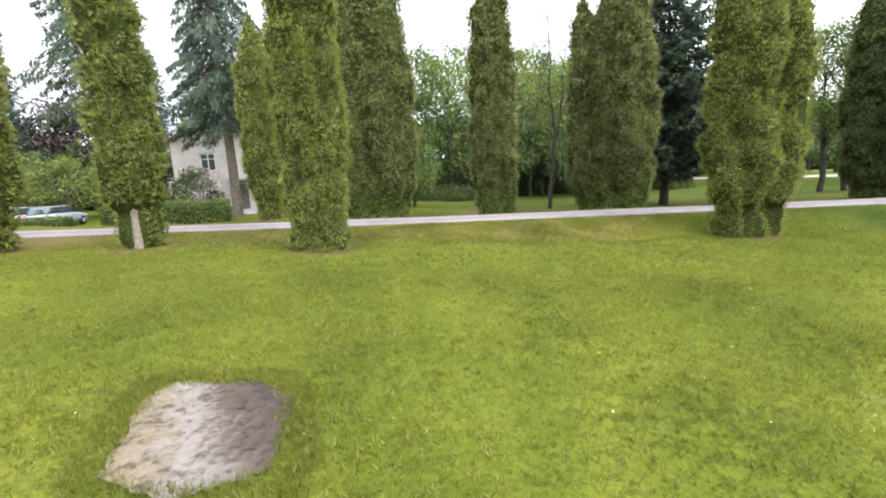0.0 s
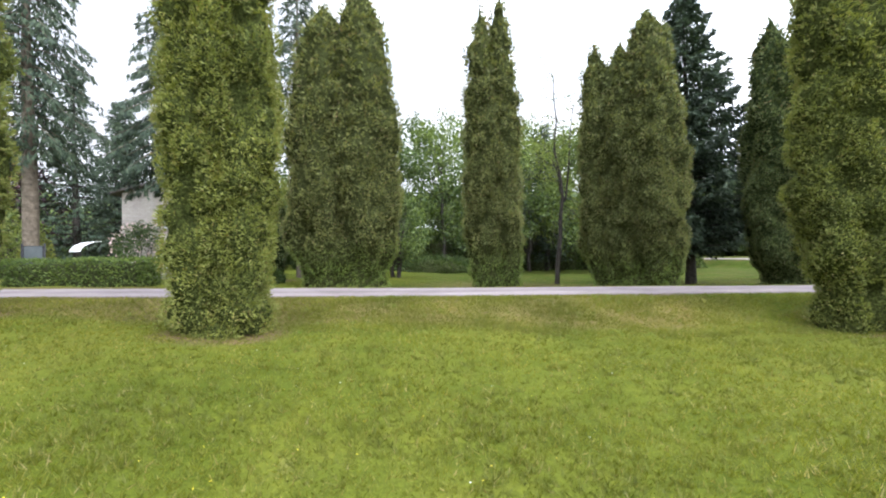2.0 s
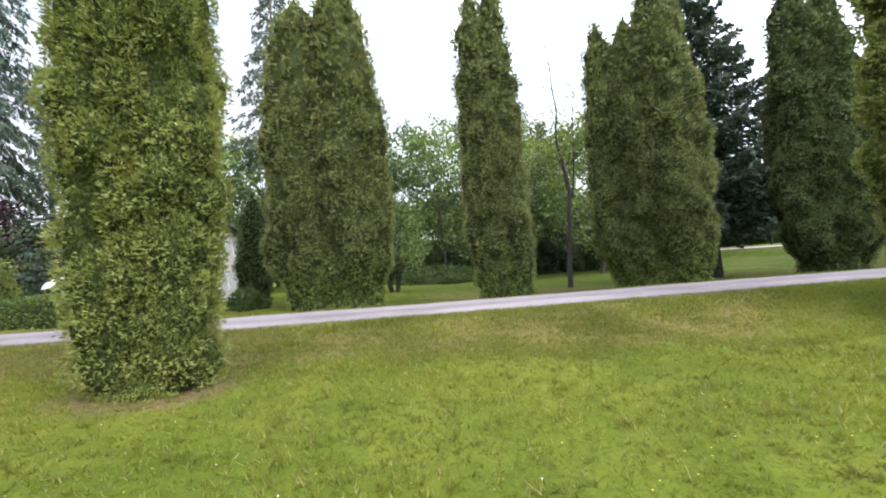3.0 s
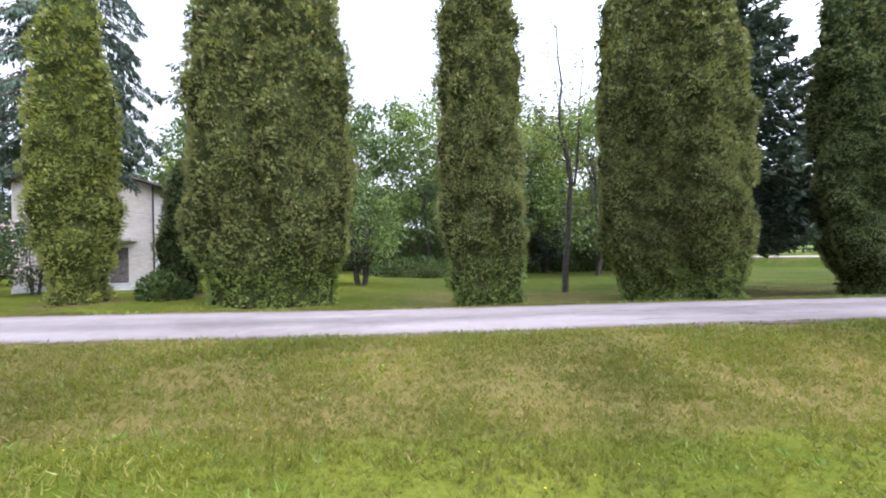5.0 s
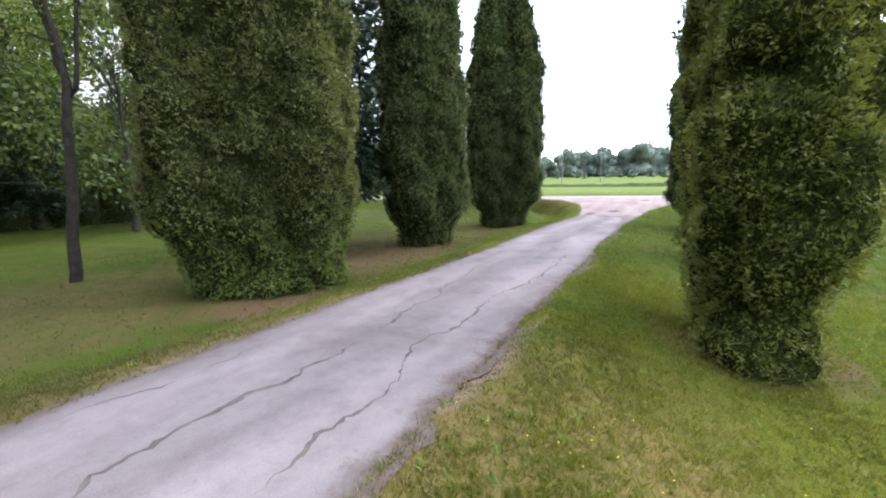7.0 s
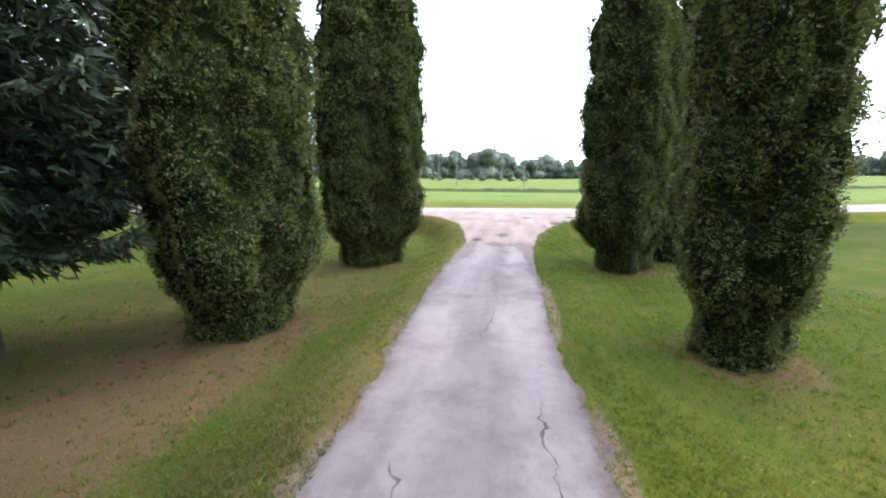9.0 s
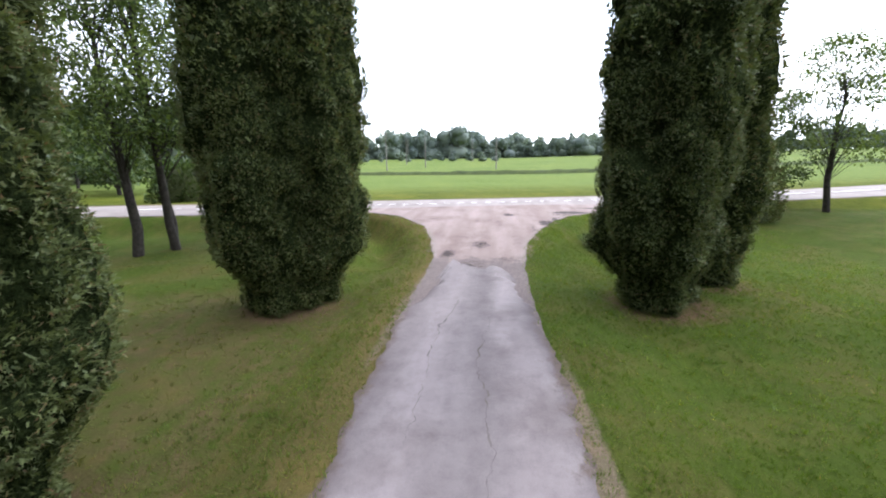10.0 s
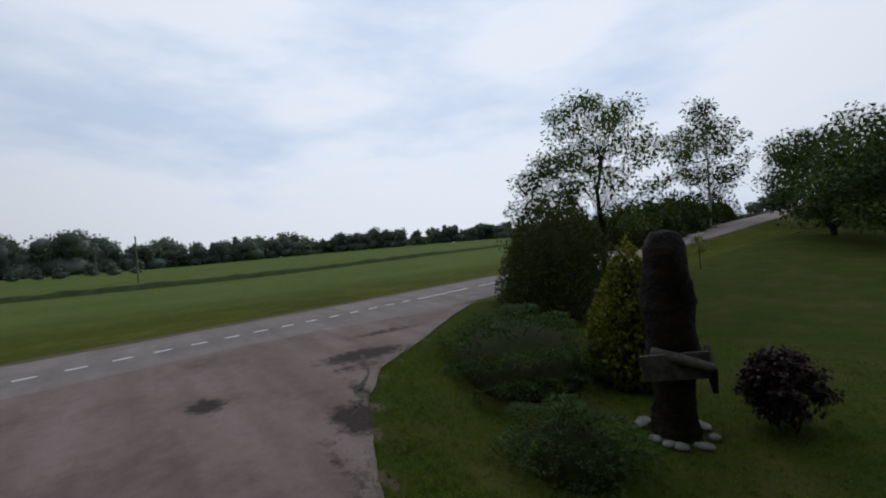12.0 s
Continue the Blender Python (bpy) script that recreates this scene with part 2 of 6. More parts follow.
def asphalt(name, c1, c2, stain, track=0.5):
    """Pale, worn asphalt: aggregate, long stains along the road, patches."""
    m, nt, b = base_mat(name, 0.85)
    co = nt.nodes.new("ShaderNodeTexCoord")
    mp = nt.nodes.new("ShaderNodeMapping")
    mp.inputs["Scale"].default_value = (0.18, 1.1, 1.0)
    nt.links.new(co.outputs["Object"], mp.inputs["Vector"])
    long_n = nt.nodes.new("ShaderNodeTexNoise")
    long_n.inputs["Scale"].default_value, long_n.inputs["Detail"].default_value = 1.3, 5.0
    nt.links.new(mp.outputs[0], long_n.inputs["Vector"])
    col = ramp(nt, [(0.32, c1), (0.68, c2)], long_n.outputs["Fac"])
    col = mix_col(nt, ramp(nt, [(0.52, (0, 0, 0)), (0.72, (0.8, 0.8, 0.8))], noise_out(nt, 0.55, 6.0, 0.65)), col, stain)
    across = nt.nodes.new("ShaderNodeAttribute")
    across.attribute_name = "across"
    wander = math_node(nt, "ADD", across.outputs["Fac"], math_node(nt, "MULTIPLY", math_node(nt, "SUBTRACT", noise_out(nt, 0.35, 4.0), 0.5), 0.22))
    worn = ramp(nt, [(0.0, (0.62, 0.6, 0.6)), (0.1, (0.95, 0.94, 0.94)), (0.26, (1.08, 1.07, 1.07)), (0.42, (0.74, 0.73, 0.73)), (0.56, (0.84, 0.83, 0.83)), (0.72, (1.08, 1.07, 1.07)), (0.9, (0.95, 0.94, 0.94)), (1.0, (0.68, 0.65, 0.64))], wander)
    col = mix_col(nt, track, col, worn, "MULTIPLY")
    patch = noise_out(nt, 4.5, 6.0, 0.7)
    col = mix_col(nt, 0.5, col, ramp(nt, [(0.3, (0.72, 0.71, 0.71)), (0.52, (1.0, 1.0, 1.0)), (0.75, (1.16, 1.15, 1.15))], patch), "MULTIPLY")
    grain = noise_out(nt, 90.0, 3.0, 0.7)
    col = mix_col(nt, 0.35, col, ramp(nt, [(0.3, (0.45, 0.45, 0.45)), (0.7, (1.25, 1.25, 1.25))], grain), "MULTIPLY")
    nt.links.new(col, b.inputs["Base Color"])
    bump(nt, b, grain, 0.5, 0.006)
    return m


M["asphalt"] = asphalt("pale_asphalt", (0.166, 0.141, 0.137), (0.226, 0.195, 0.19), (0.122, 0.1, 0.095), 1.0)
M["asphalt_old"] = asphalt("old_main_road_asphalt", (0.215, 0.182, 0.165), (0.275, 0.237, 0.217), (0.165, 0.135, 0.12), 0.4)
M["apron"] = asphalt("broken_dusty_asphalt", (0.18, 0.13, 0.112), (0.25, 0.192, 0.172), (0.115, 0.076, 0.064), 0.0)


def add_masks(m, masks):
    """Lay tones over a material where its sheet's masks, broken up by noise, are high."""
    nt = m.node_tree
    b = nt.nodes["Principled BSDF"]
    col = b.inputs["Base Color"].links[0].from_socket
    for attr, tone, scale in masks:
        a = nt.nodes.new("ShaderNodeAttribute")
        a.attribute_name = attr
        v = math_node(nt, "ADD", a.outputs["Fac"], math_node(nt, "MULTIPLY", math_node(nt, "SUBTRACT", noise_out(nt, scale, 6.0, 0.75), 0.5), 2.0))
        grain = ramp(nt, [(0.3, tuple(0.6 * c for c in tone)), (0.7, tuple(1.3 * c for c in tone))], noise_out(nt, 14.0, 4.0, 0.7))
        col = mix_col(nt, ramp(nt, [(0.36, (0, 0, 0)), (0.55, (0.45, 0.45, 0.45)), (0.8, (0.95, 0.95, 0.95))], v), col, grain)
    nt.links.new(col, b.inputs["Base Color"])


add_masks(M["asphalt"], (("crumb", (0.092, 0.068, 0.054), 2.6),))
add_masks(M["apron"], (("rim", (0.21, 0.168, 0.145), 2.5), ("damp", (0.125, 0.098, 0.088), 1.6), ("mud", (0.04, 0.029, 0.025), 4.5)))


def dirt_mat():
    """Bare soil: ashy in the middle, damp dark earth on one side, sandy on the other."""
    m, nt, b = base_mat("bare_ashy_soil", 0.95)
    co = nt.nodes.new("ShaderNodeTexCoord")
    sep = nt.nodes.new("ShaderNodeSeparateXYZ")
    nt.links.new(co.outputs["Object"], sep.inputs[0])
    n = noise_out(nt, 3.2, 6.0, 0.65)
    slope = math_node(nt, "ADD", math_node(nt, "ADD", math_node(nt, "MULTIPLY", sep.outputs["X"], 0.55), math_node(nt, "MULTIPLY", sep.outputs["Y"], 0.35)), math_node(nt, "MULTIPLY", n, 0.75))
    col = ramp(nt, [(0.02, (0.13, 0.103, 0.065)), (0.14, (0.13, 0.105, 0.078)), (0.26, (0.15, 0.128, 0.112)), (0.42, (0.125, 0.105, 0.09)), (0.55, (0.06, 0.044, 0.035)), (0.8, (0.04, 0.03, 0.024))], slope)
    fine = noise_out(nt, 26.0, 5.0, 0.7)
    streak = noise_out(nt, 7.0, 5.0, 0.7)
    col = mix_col(nt, 0.9, col, ramp(nt, [(0.36, (0.35, 0.32, 0.3)), (0.5, (1, 1, 1)), (0.7, (1.15, 1.13, 1.1))], streak), "MULTIPLY")
    col = mix_col(nt, 0.5, col, ramp(nt, [(0.3, (0.5, 0.5, 0.5)), (0.7, (1.2, 1.2, 1.2))], fine), "MULTIPLY")
    nt.links.new(col, b.inputs["Base Color"])
    bump(nt, b, streak, 0.9, 0.03)
    return m


M["dirt"] = dirt_mat()


def ground_mat():
    """Mown grass with clover and thin spots; fallen needles with tree shade put into their tone, dry verge and meadow
    by the masks of the sheet.
    """
    m, nt, b = base_mat("mown_grass", 0.95)
    big = noise_out(nt, 0.22, 4.0)
    mid = noise_out(nt, 1.5, 6.0, 0.65)
    col = ramp(nt, [(0.3, (0.055, 0.067, 0.009)), (0.5, (0.073, 0.084, 0.011)), (0.7, (0.096, 0.101, 0.016))], big)
    col = mix_col(nt, 0.6, col, ramp(nt, [(0.3, (0.6, 0.68, 0.5)), (0.55, (1.0, 1.0, 1.0)), (0.75, (1.3, 1.2, 1.0))], mid), "MULTIPLY")
    thatch = noise_out(nt, 0.85, 6.0, 0.7)
    col = mix_col(nt, ramp(nt, [(0.63, (0, 0, 0)), (0.74, (0.6, 0.6, 0.6))], thatch), col, (0.19, 0.155, 0.07))
    fine = noise_out(nt, 22.0, 4.0, 0.7)
    col = mix_col(nt, 0.7, col, ramp(nt, [(0.3, (0.42, 0.46, 0.4)), (0.5, (1.0, 1.0, 1.0)), (0.72, (1.5, 1.45, 1.35))], fine), "MULTIPLY")
    for attr, tone, lo, hi in (("lush", (0.04, 0.06, 0.009), 0.3, 0.8), ("dry", (0.106, 0.08, 0.031), 0.48, 0.78), ("litter_shade", (0.112, 0.07, 0.043), 0.45, 0.75), ("meadow", (0.111, 0.149, 0.038), 0.1, 0.9), ("soil", (0.15, 0.112, 0.08), 0.4, 0.6)):
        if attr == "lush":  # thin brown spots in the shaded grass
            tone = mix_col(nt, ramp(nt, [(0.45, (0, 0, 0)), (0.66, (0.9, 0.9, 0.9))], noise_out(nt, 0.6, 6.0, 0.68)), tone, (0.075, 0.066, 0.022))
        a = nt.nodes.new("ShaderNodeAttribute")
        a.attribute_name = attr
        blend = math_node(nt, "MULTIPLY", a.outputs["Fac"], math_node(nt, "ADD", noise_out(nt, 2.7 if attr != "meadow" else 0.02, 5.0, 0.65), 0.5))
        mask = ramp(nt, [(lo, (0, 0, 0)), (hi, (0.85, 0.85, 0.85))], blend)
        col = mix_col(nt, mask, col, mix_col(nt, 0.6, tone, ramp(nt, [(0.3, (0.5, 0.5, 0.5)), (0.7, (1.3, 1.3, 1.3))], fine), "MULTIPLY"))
    col = mix_col(nt, 0.6, col, ramp(nt, [(0.35, (0.8, 0.86, 0.72)), (0.5, (1, 1, 1)), (0.66, (1.2, 1.1, 1.0))], noise_out(nt, 0.06, 5.0, 0.6)), "MULTIPLY")
    col = mix_col(nt, 0.45, col, ramp(nt, [(0.34, (0.66, 0.76, 0.6)), (0.52, (1, 1, 1)), (0.66, (1.34, 1.16, 1.1))], noise_out(nt, 1.1, 6.0, 0.7)), "MULTIPLY")
    nt.links.new(col, b.inputs["Base Color"])
    b.inputs["Specular IOR Level"].default_value = 0.03
    bump(nt, b, fine, 0.6, 0.04)
    return m


M["ground"] = ground_mat()
M["grass"] = leaf_mat("grass_blades", (0.088, 0.103, 0.012), (0.113, 0.126, 0.016), (0.155, 0.16, 0.028), (0.25, 0.215, 0.09), 0.5, 0.5)
M["grass_lush"] = leaf_mat("lush_grass_blades", (0.068, 0.114, 0.013), (0.09, 0.139, 0.017), (0.124, 0.165, 0.026), (0.23, 0.19, 0.08), 0.5, 0.5)
# Duller copy of the blades: the shade and glare over them sit in the colour.
M["grass_dull"] = leaf_mat("shaded_grass_blades", (0.086, 0.099, 0.022), (0.107, 0.118, 0.028), (0.14, 0.142, 0.04), (0.23, 0.19, 0.08), 0.5, 0.5)
M["straw"] = leaf_mat("dry_grass_blades", (0.09, 0.097, 0.02), (0.116, 0.116, 0.027), (0.15, 0.138, 0.04), (0.2, 0.155, 0.07), 0.45, 0.7)
M["weed"] = leaf_mat("verge_weeds", (0.1, 0.155, 0.024), (0.14, 0.2, 0.034), (0.19, 0.245, 0.05), (0.24, 0.2, 0.08), 0.35, 0.6)


M["bank"] = rough_mat("rank_field_grass", [(0.3, (0.03, 0.042, 0.014)), (0.7, (0.07, 0.085, 0.025))], 0.8, 0.95, 0.0, 9.0, 0.9, 0.1)


def brick_mat():
    """Pale sand-lime brick courses, seen from far off."""
    m, nt, b = base_mat("pale_brick", 0.85)
    co = nt.nodes.new("ShaderNodeTexCoord")
    bk = nt.nodes.new("ShaderNodeTexBrick")
    bk.inputs["Scale"].default_value = 1.0
    bk.inputs["Brick Width"].default_value, bk.inputs["Row Height"].default_value, bk.inputs["Mortar Size"].default_value = 0.26, 0.1, 0.012
    bk.inputs["Color1"].default_value, bk.inputs["Color2"].default_value, bk.inputs["Mortar"].default_value = (0.50, 0.45, 0.40, 1), (0.42, 0.375, 0.335, 1), (0.30, 0.27, 0.24, 1)
    rot = nt.nodes.new("ShaderNodeMapping")
    rot.inputs["Rotation"].default_value = (radians(90), 0, 0)
    nt.links.new(co.outputs["Object"], rot.inputs["Vector"])
    nt.links.new(rot.outputs[0], bk.inputs["Vector"])
    nt.links.new(mix_col(nt, 0.4, bk.outputs["Color"], ramp(nt, [(0.3, (0.7, 0.68, 0.66)), (0.7, (1.1, 1.1, 1.1))], noise_out(nt, 0.8)), "MULTIPLY"), b.inputs["Base Color"])
    bump(nt, b, bk.outputs["Fac"], 0.4, 0.01)
    return m


M["brick"] = brick_mat()


# ---- mesh helpers ----
def mesh_np(name, verts, faces, mat, parent=None, smooth=False):
    """One mesh object from arrays of corners and of faces with equal corner counts."""
    verts, faces = np.asarray(verts, np.float32), np.asarray(faces, np.int32)
    me = bpy.data.meshes.new(name)
    n, k = faces.shape
    me.vertices.add(len(verts))
    me.vertices.foreach_set("co", verts.ravel())
    me.loops.add(n * k)
    me.loops.foreach_set("vertex_index", faces.ravel())
    me.polygons.add(n)
    me.polygons.foreach_set("loop_start", np.arange(0, n * k, k, dtype=np.int32))
    if smooth:
        me.polygons.foreach_set("use_smooth", np.ones(n, bool))
    me.materials.append(mat)
    me.update(calc_edges=True)
    ob = new(name, me)
    ob.parent = parent
    return ob


def part(name, bm, material, parent, label=""):
    me = bpy.data.meshes.new(name)
    bm.normal_update()
    bm.to_mesh(me)
    bm.free()
    me.materials.append(material)
    ob = new(name, me)
    ob.parent = parent
    if label:
        ob["label"] = label
    return ob


def thing(name, at, label, category, group="", kind="", rz=0.0):
    ob = new(name)
    ob.empty_display_size = 0.2
    ob.matrix_basis = pose(*at, 0, 0, rz)
    return tagged(ob, label, category, group, kind)


def bm_box(bm, size, at, bevel=0.0, rz=0.0, tilt=None):
    r = bmesh.ops.create_cube(bm, size=1.0)
    vs = r["verts"]
    bmesh.ops.scale(bm, vec=size, verts=vs)
    if bevel:
        es = list({e for v in vs for e in v.link_edges})
        vs = [v for v in bmesh.ops.bevel(bm, geom=es, offset=bevel, segments=2, affect="EDGES", profile=0.7)["verts"]]
    turn = tilt if tilt is not None else Matrix.Rotation(radians(rz), 4, "Z")
    bmesh.ops.transform(bm, matrix=Matrix.Translation(at) @ turn, verts=vs)
    return vs


def box_part(name, size, at, mat, parent, bevel=0.01, rz=0.0, tilt=None, label=""):
    bm = bmesh.new()
    bm_box(bm, size, at, bevel, rz, tilt)
    return part(name, bm, mat, parent, label)


def tubes(rows, sides=7):
    """Tapered tubes: rows of (points, radii); returns corners and quads."""
    V, F, base = [], [], 0
    for pts, rad in rows:
        pts, rad = np.asarray(pts, float), np.asarray(rad, float)
        n = len(pts)
        d = np.gradient(pts, axis=0)
        d /= np.linalg.norm(d, axis=1, keepdims=True) + 1e-9
        ref = np.where(np.abs(d[:, 2:3]) > 0.9, [[1.0, 0, 0]], [[0, 0, 1.0]])
        u = np.cross(d, ref)
        u /= np.linalg.norm(u, axis=1, keepdims=True) + 1e-9
        v = np.cross(d, u)
        a = np.arange(sides) * 2 * np.pi / sides
        ring = pts[:, None] + rad[:, None, None] * (np.cos(a)[None, :, None] * u[:, None] + np.sin(a)[None, :, None] * v[:, None])
        V.append(ring.reshape(-1, 3))
        i, j = np.meshgrid(np.arange(n - 1), np.arange(sides), indexing="ij")
        q = np.stack([i * sides + j, i * sides + (j + 1) % sides, (i + 1) * sides + (j + 1) % sides, (i + 1) * sides + j], -1).reshape(-1, 4)
        F.append(q + base)
        base += n * sides
    return np.concatenate(V), np.concatenate(F)


def unit(v):
    return v / (np.linalg.norm(v, axis=-1, keepdims=True) + 1e-9)


def leaves(P, D, N, L, W, bend=0.0):
    """Pointed leaves: at P, along D, facing N, of length L and width W; corners and quads."""
    D = unit(D)
    S = unit(np.cross(D, N))
    U = np.cross(S, D)
    L, W = np.broadcast_to(L, len(P))[:, None], np.broadcast_to(W, len(P))[:, None]
    a = P
    b = P + D * L * 0.45 + S * W * 0.5
    c = P + D * L - U * L * bend
    d = P + D * L * 0.45 - S * W * 0.5
    V = np.stack([a, b, c, d], 1).reshape(-1, 3)
    return V, np.arange(len(V)).reshape(-1, 4)


def blades_tri(P, D, N, L, W):
    """Grass blades: one narrow triangle each."""
    D = unit(D)
    S = unit(np.cross(D, N)) * np.broadcast_to(W, len(P))[:, None] * 0.5
    V = np.stack([P - S, P + S, P + D * np.broadcast_to(L, len(P))[:, None]], 1).reshape(-1, 3)
    return V, np.arange(len(V)).reshape(-1, 3)


def sprays(P, D, N, L, W, rng, blades=3, spread=0.8):
    """Fronds: a slim tip and side leaflets that leave the stem one after another, all in one plane; corners of triangles."""
    D = unit(D)
    S = unit(np.cross(D, N))
    out = []
    for k in range(blades):
        side = 0 if k == 0 else (1 if k % 2 else -1) * (np.where(rng.random(len(P)) < 0.5, 1, -1) if blades == 2 else 1)
        a = side * (spread + 0.15) + rng.normal(0, 0.12, len(P))
        start = (0.1 if k == 0 else 0.22 + 0.12 * k) * L[:, None]
        dd = D * np.cos(a)[:, None] + S * np.sin(a)[:, None]
        ss = (S * np.cos(a)[:, None] - D * np.sin(a)[:, None]) * W[:, None] * 0.5
        ln = (L * (1.0 if k == 0 else 0.62))[:, None]
        base = P + D * start
        out.append(np.stack([base - ss, base + ss, base + dd * ln], 1).reshape(-1, 3))
    return np.concatenate(out)


# ---- the lie of the land ----
def sm(a, b, x):
    t = np.clip((np.asarray(x, float) - a) / (b - a), 0, 1)
    return t * t * (3 - 2 * t)


def y_right(x):
    return np.interp(x, [-60, -12, 0, 4, 8, 14, 18, 27, 29.7, 32.9, 35.2, 37.5, 38.8, 40.6, 42.5, 44, 46], [16.6, 16.8, 16.9, 17.2, 17.5, 17.85, 18.2, 18.5, 18.5, 18.2, 17.5, 16.5, 15.6, 13.2, 10.9, 8.8, 6.0])


def y_left(x):
    return np.interp(x, [-60, -12, 0, 7, 16, 21, 27, 30.8, 33.6, 35.9, 38.5, 40.6, 41.9, 44.1, 45.3, 46.0], [19.9, 20.0, 20.1, 20.6, 21.15, 21.6, 21.8, 21.9, 22.4, 23.1, 25, 28.5, 27.6, 17.6, 11.8, 8.2])


def z_drive(x):
    x = np.asarray(x, float)
    return -0.0202 * (np.clip(x, -40, 29) - 25) + 0.541 * sm(29, 40, x)


def x_main(y):
    return np.interp(y, [-400, -100, -24, 5, 17.4, 36, 60, 150, 400], [100, 59, 51.2, 48.4, 46, 42.0, 37, 20, -30])


def hill(y):
    y = np.asarray(y, float)
    return 0.052 * np.clip(np.logaddexp(0, (2 - y) / 5) * 5, 0, 160)


def z_main(y):
    return 0.45 + hill(y)


def ground_z(x, y):
    x, y = np.asarray(x, float), np.asarray(y, float)
    lawn = np.interp(x, [-80, -30, 10, 26, 35, 42], [2.0, 1.5, -0.3, -0.42, -0.45, -0.1]) + hill(y) * sm(12, 30, x)
    lawn = lawn + (0.42 - lawn) * sm(20.6, 26.0, y) * sm(-9, -15, x)
    lawn = lawn + 0.05 * np.sin(0.7 * x + 1.3) * np.sin(0.55 * y) + 0.03 * np.sin(1.9 * x + 0.8 * y)
    zd = z_drive(x)
    d = np.maximum(y_right(x) - y, y - y_left(x))
    width = np.where(y > 19, 2.2, 3.0)
    bank = zd + 0.010 + (lawn - zd - 0.010) * sm(0.12, 1.0, d / width)
    ditch = 0.42 * np.exp(-(((d - 2.3) / 0.95) ** 2)) * sm(29.5, 32.5, x) * sm(41.5, 38.5, x) * (y > 19)
    bank = bank - ditch
    g = np.where(d <= 0, zd - 0.07 * sm(0.3, 0.7, -d) + 0.010, bank)
    g = np.where(x > 45.3, lawn, g)
    zm, off = z_main(y), x - x_main(y)
    field = 0.22 + hill(y) * 0.4 + 0.25 * np.sin(x / 31 + 1) * np.sin(y / 43) + 0.5 * sm(98, 104, x + 0.08 * y) + 1.5 * sm(120, 260, x)
    g = np.where(off > 0, zm - 0.02 + (field - zm) * sm(3.2, 7, off), g)
    side = zm - 0.02 + (g - zm) * sm(3.1, 5.6, -off)
    g = np.where((off <= 0) & (d > 0), side, g)
    return np.where(np.abs(off) < 2.65, np.minimum(g, zm - 0.08), g)


def gz(x, y):
    return float(ground_z(x, y))


def grid_line(lo, hi, step, far):
    inner = np.arange(lo, hi + 1e-6, step)
    out = step * 1.25 ** np.arange(1, 60)
    out = np.cumsum(out)
    out = out[out < far]
    return np.concatenate([lo - out[::-1], inner, hi + out])


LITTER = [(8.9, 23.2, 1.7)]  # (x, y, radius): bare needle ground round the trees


def build_ground():
    xs, ys = grid_line(-22, 54, 0.4, 2600), grid_line(-3, 44, 0.4, 2600)
    X, Y = np.meshgrid(xs, ys, indexing="ij")
    Z = ground_z(X, Y)
    nx, ny = X.shape
    i, j = np.meshgrid(np.arange(nx - 1), np.arange(ny - 1), indexing="ij")
    q = np.stack([i * ny + j, (i + 1) * ny + j, (i + 1) * ny + j + 1, i * ny + j + 1], -1).reshape(-1, 4)
    ob = mesh_np("ground", np.stack([X, Y, Z], -1).reshape(-1, 3), q, M["ground"], smooth=True)
    d = np.maximum(y_right(X) - Y, Y - y_left(X))
    d = np.where(X > 45, 9, d)
    dry = np.where(Y > 19, np.clip(1.2 - d / 1.5, 0, 1), (0.92 - 0.5 * sm(4, 11, X)) * sm(3.9, 2.2, d)) * (d > -0.3)
    dry = np.maximum(dry, np.where(Y > 19, 0.62, 0.42) * sm(5, 14, X) * sm(5.5, 1.0, d) * (d > -0.3) * (X < 44))
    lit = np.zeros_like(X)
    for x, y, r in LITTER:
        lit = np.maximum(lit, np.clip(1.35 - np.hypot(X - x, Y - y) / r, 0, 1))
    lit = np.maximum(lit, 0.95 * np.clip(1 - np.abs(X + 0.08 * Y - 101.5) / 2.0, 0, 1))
    far = np.hypot(X - 30, Y - 20)
    dry = np.maximum(dry, 0.8 * sm(150, 185, far) * sm(250, 225, far) * sm(10, -20, Y) * (X > 60))  # a pale ripening field
    # North lawn: fallen needles, and the trees' shade put into the same tone.
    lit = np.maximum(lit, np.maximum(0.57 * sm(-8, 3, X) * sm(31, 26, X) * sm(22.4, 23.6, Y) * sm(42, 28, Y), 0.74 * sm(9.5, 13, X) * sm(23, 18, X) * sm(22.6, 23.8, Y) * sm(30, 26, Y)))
    off = X - x_main(Y)
    mead = sm(4, 30, off)
    soil = np.clip(1 - np.abs(d - 0.05) / 0.22, 0, 1) * (X < 41) + np.clip(1 - np.abs(off - 3.7) / 0.7, 0, 1) + 0.8 * np.clip(1 - np.abs(-off - 3.2) / 0.3, 0, 1)
    # Greener grass; its dark tone also carries the tree rows' shade as colour.
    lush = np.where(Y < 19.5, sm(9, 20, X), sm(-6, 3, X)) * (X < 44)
    for name, arr in (("lush", lush), ("dry", dry), ("litter_shade", lit), ("meadow", mead), ("soil", np.clip(soil, 0, 1))):
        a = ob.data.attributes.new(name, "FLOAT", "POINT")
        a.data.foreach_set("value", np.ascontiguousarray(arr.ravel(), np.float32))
    tagged(ob, "mown green lawn and meadow with dry verges", "ground", "", "structure")


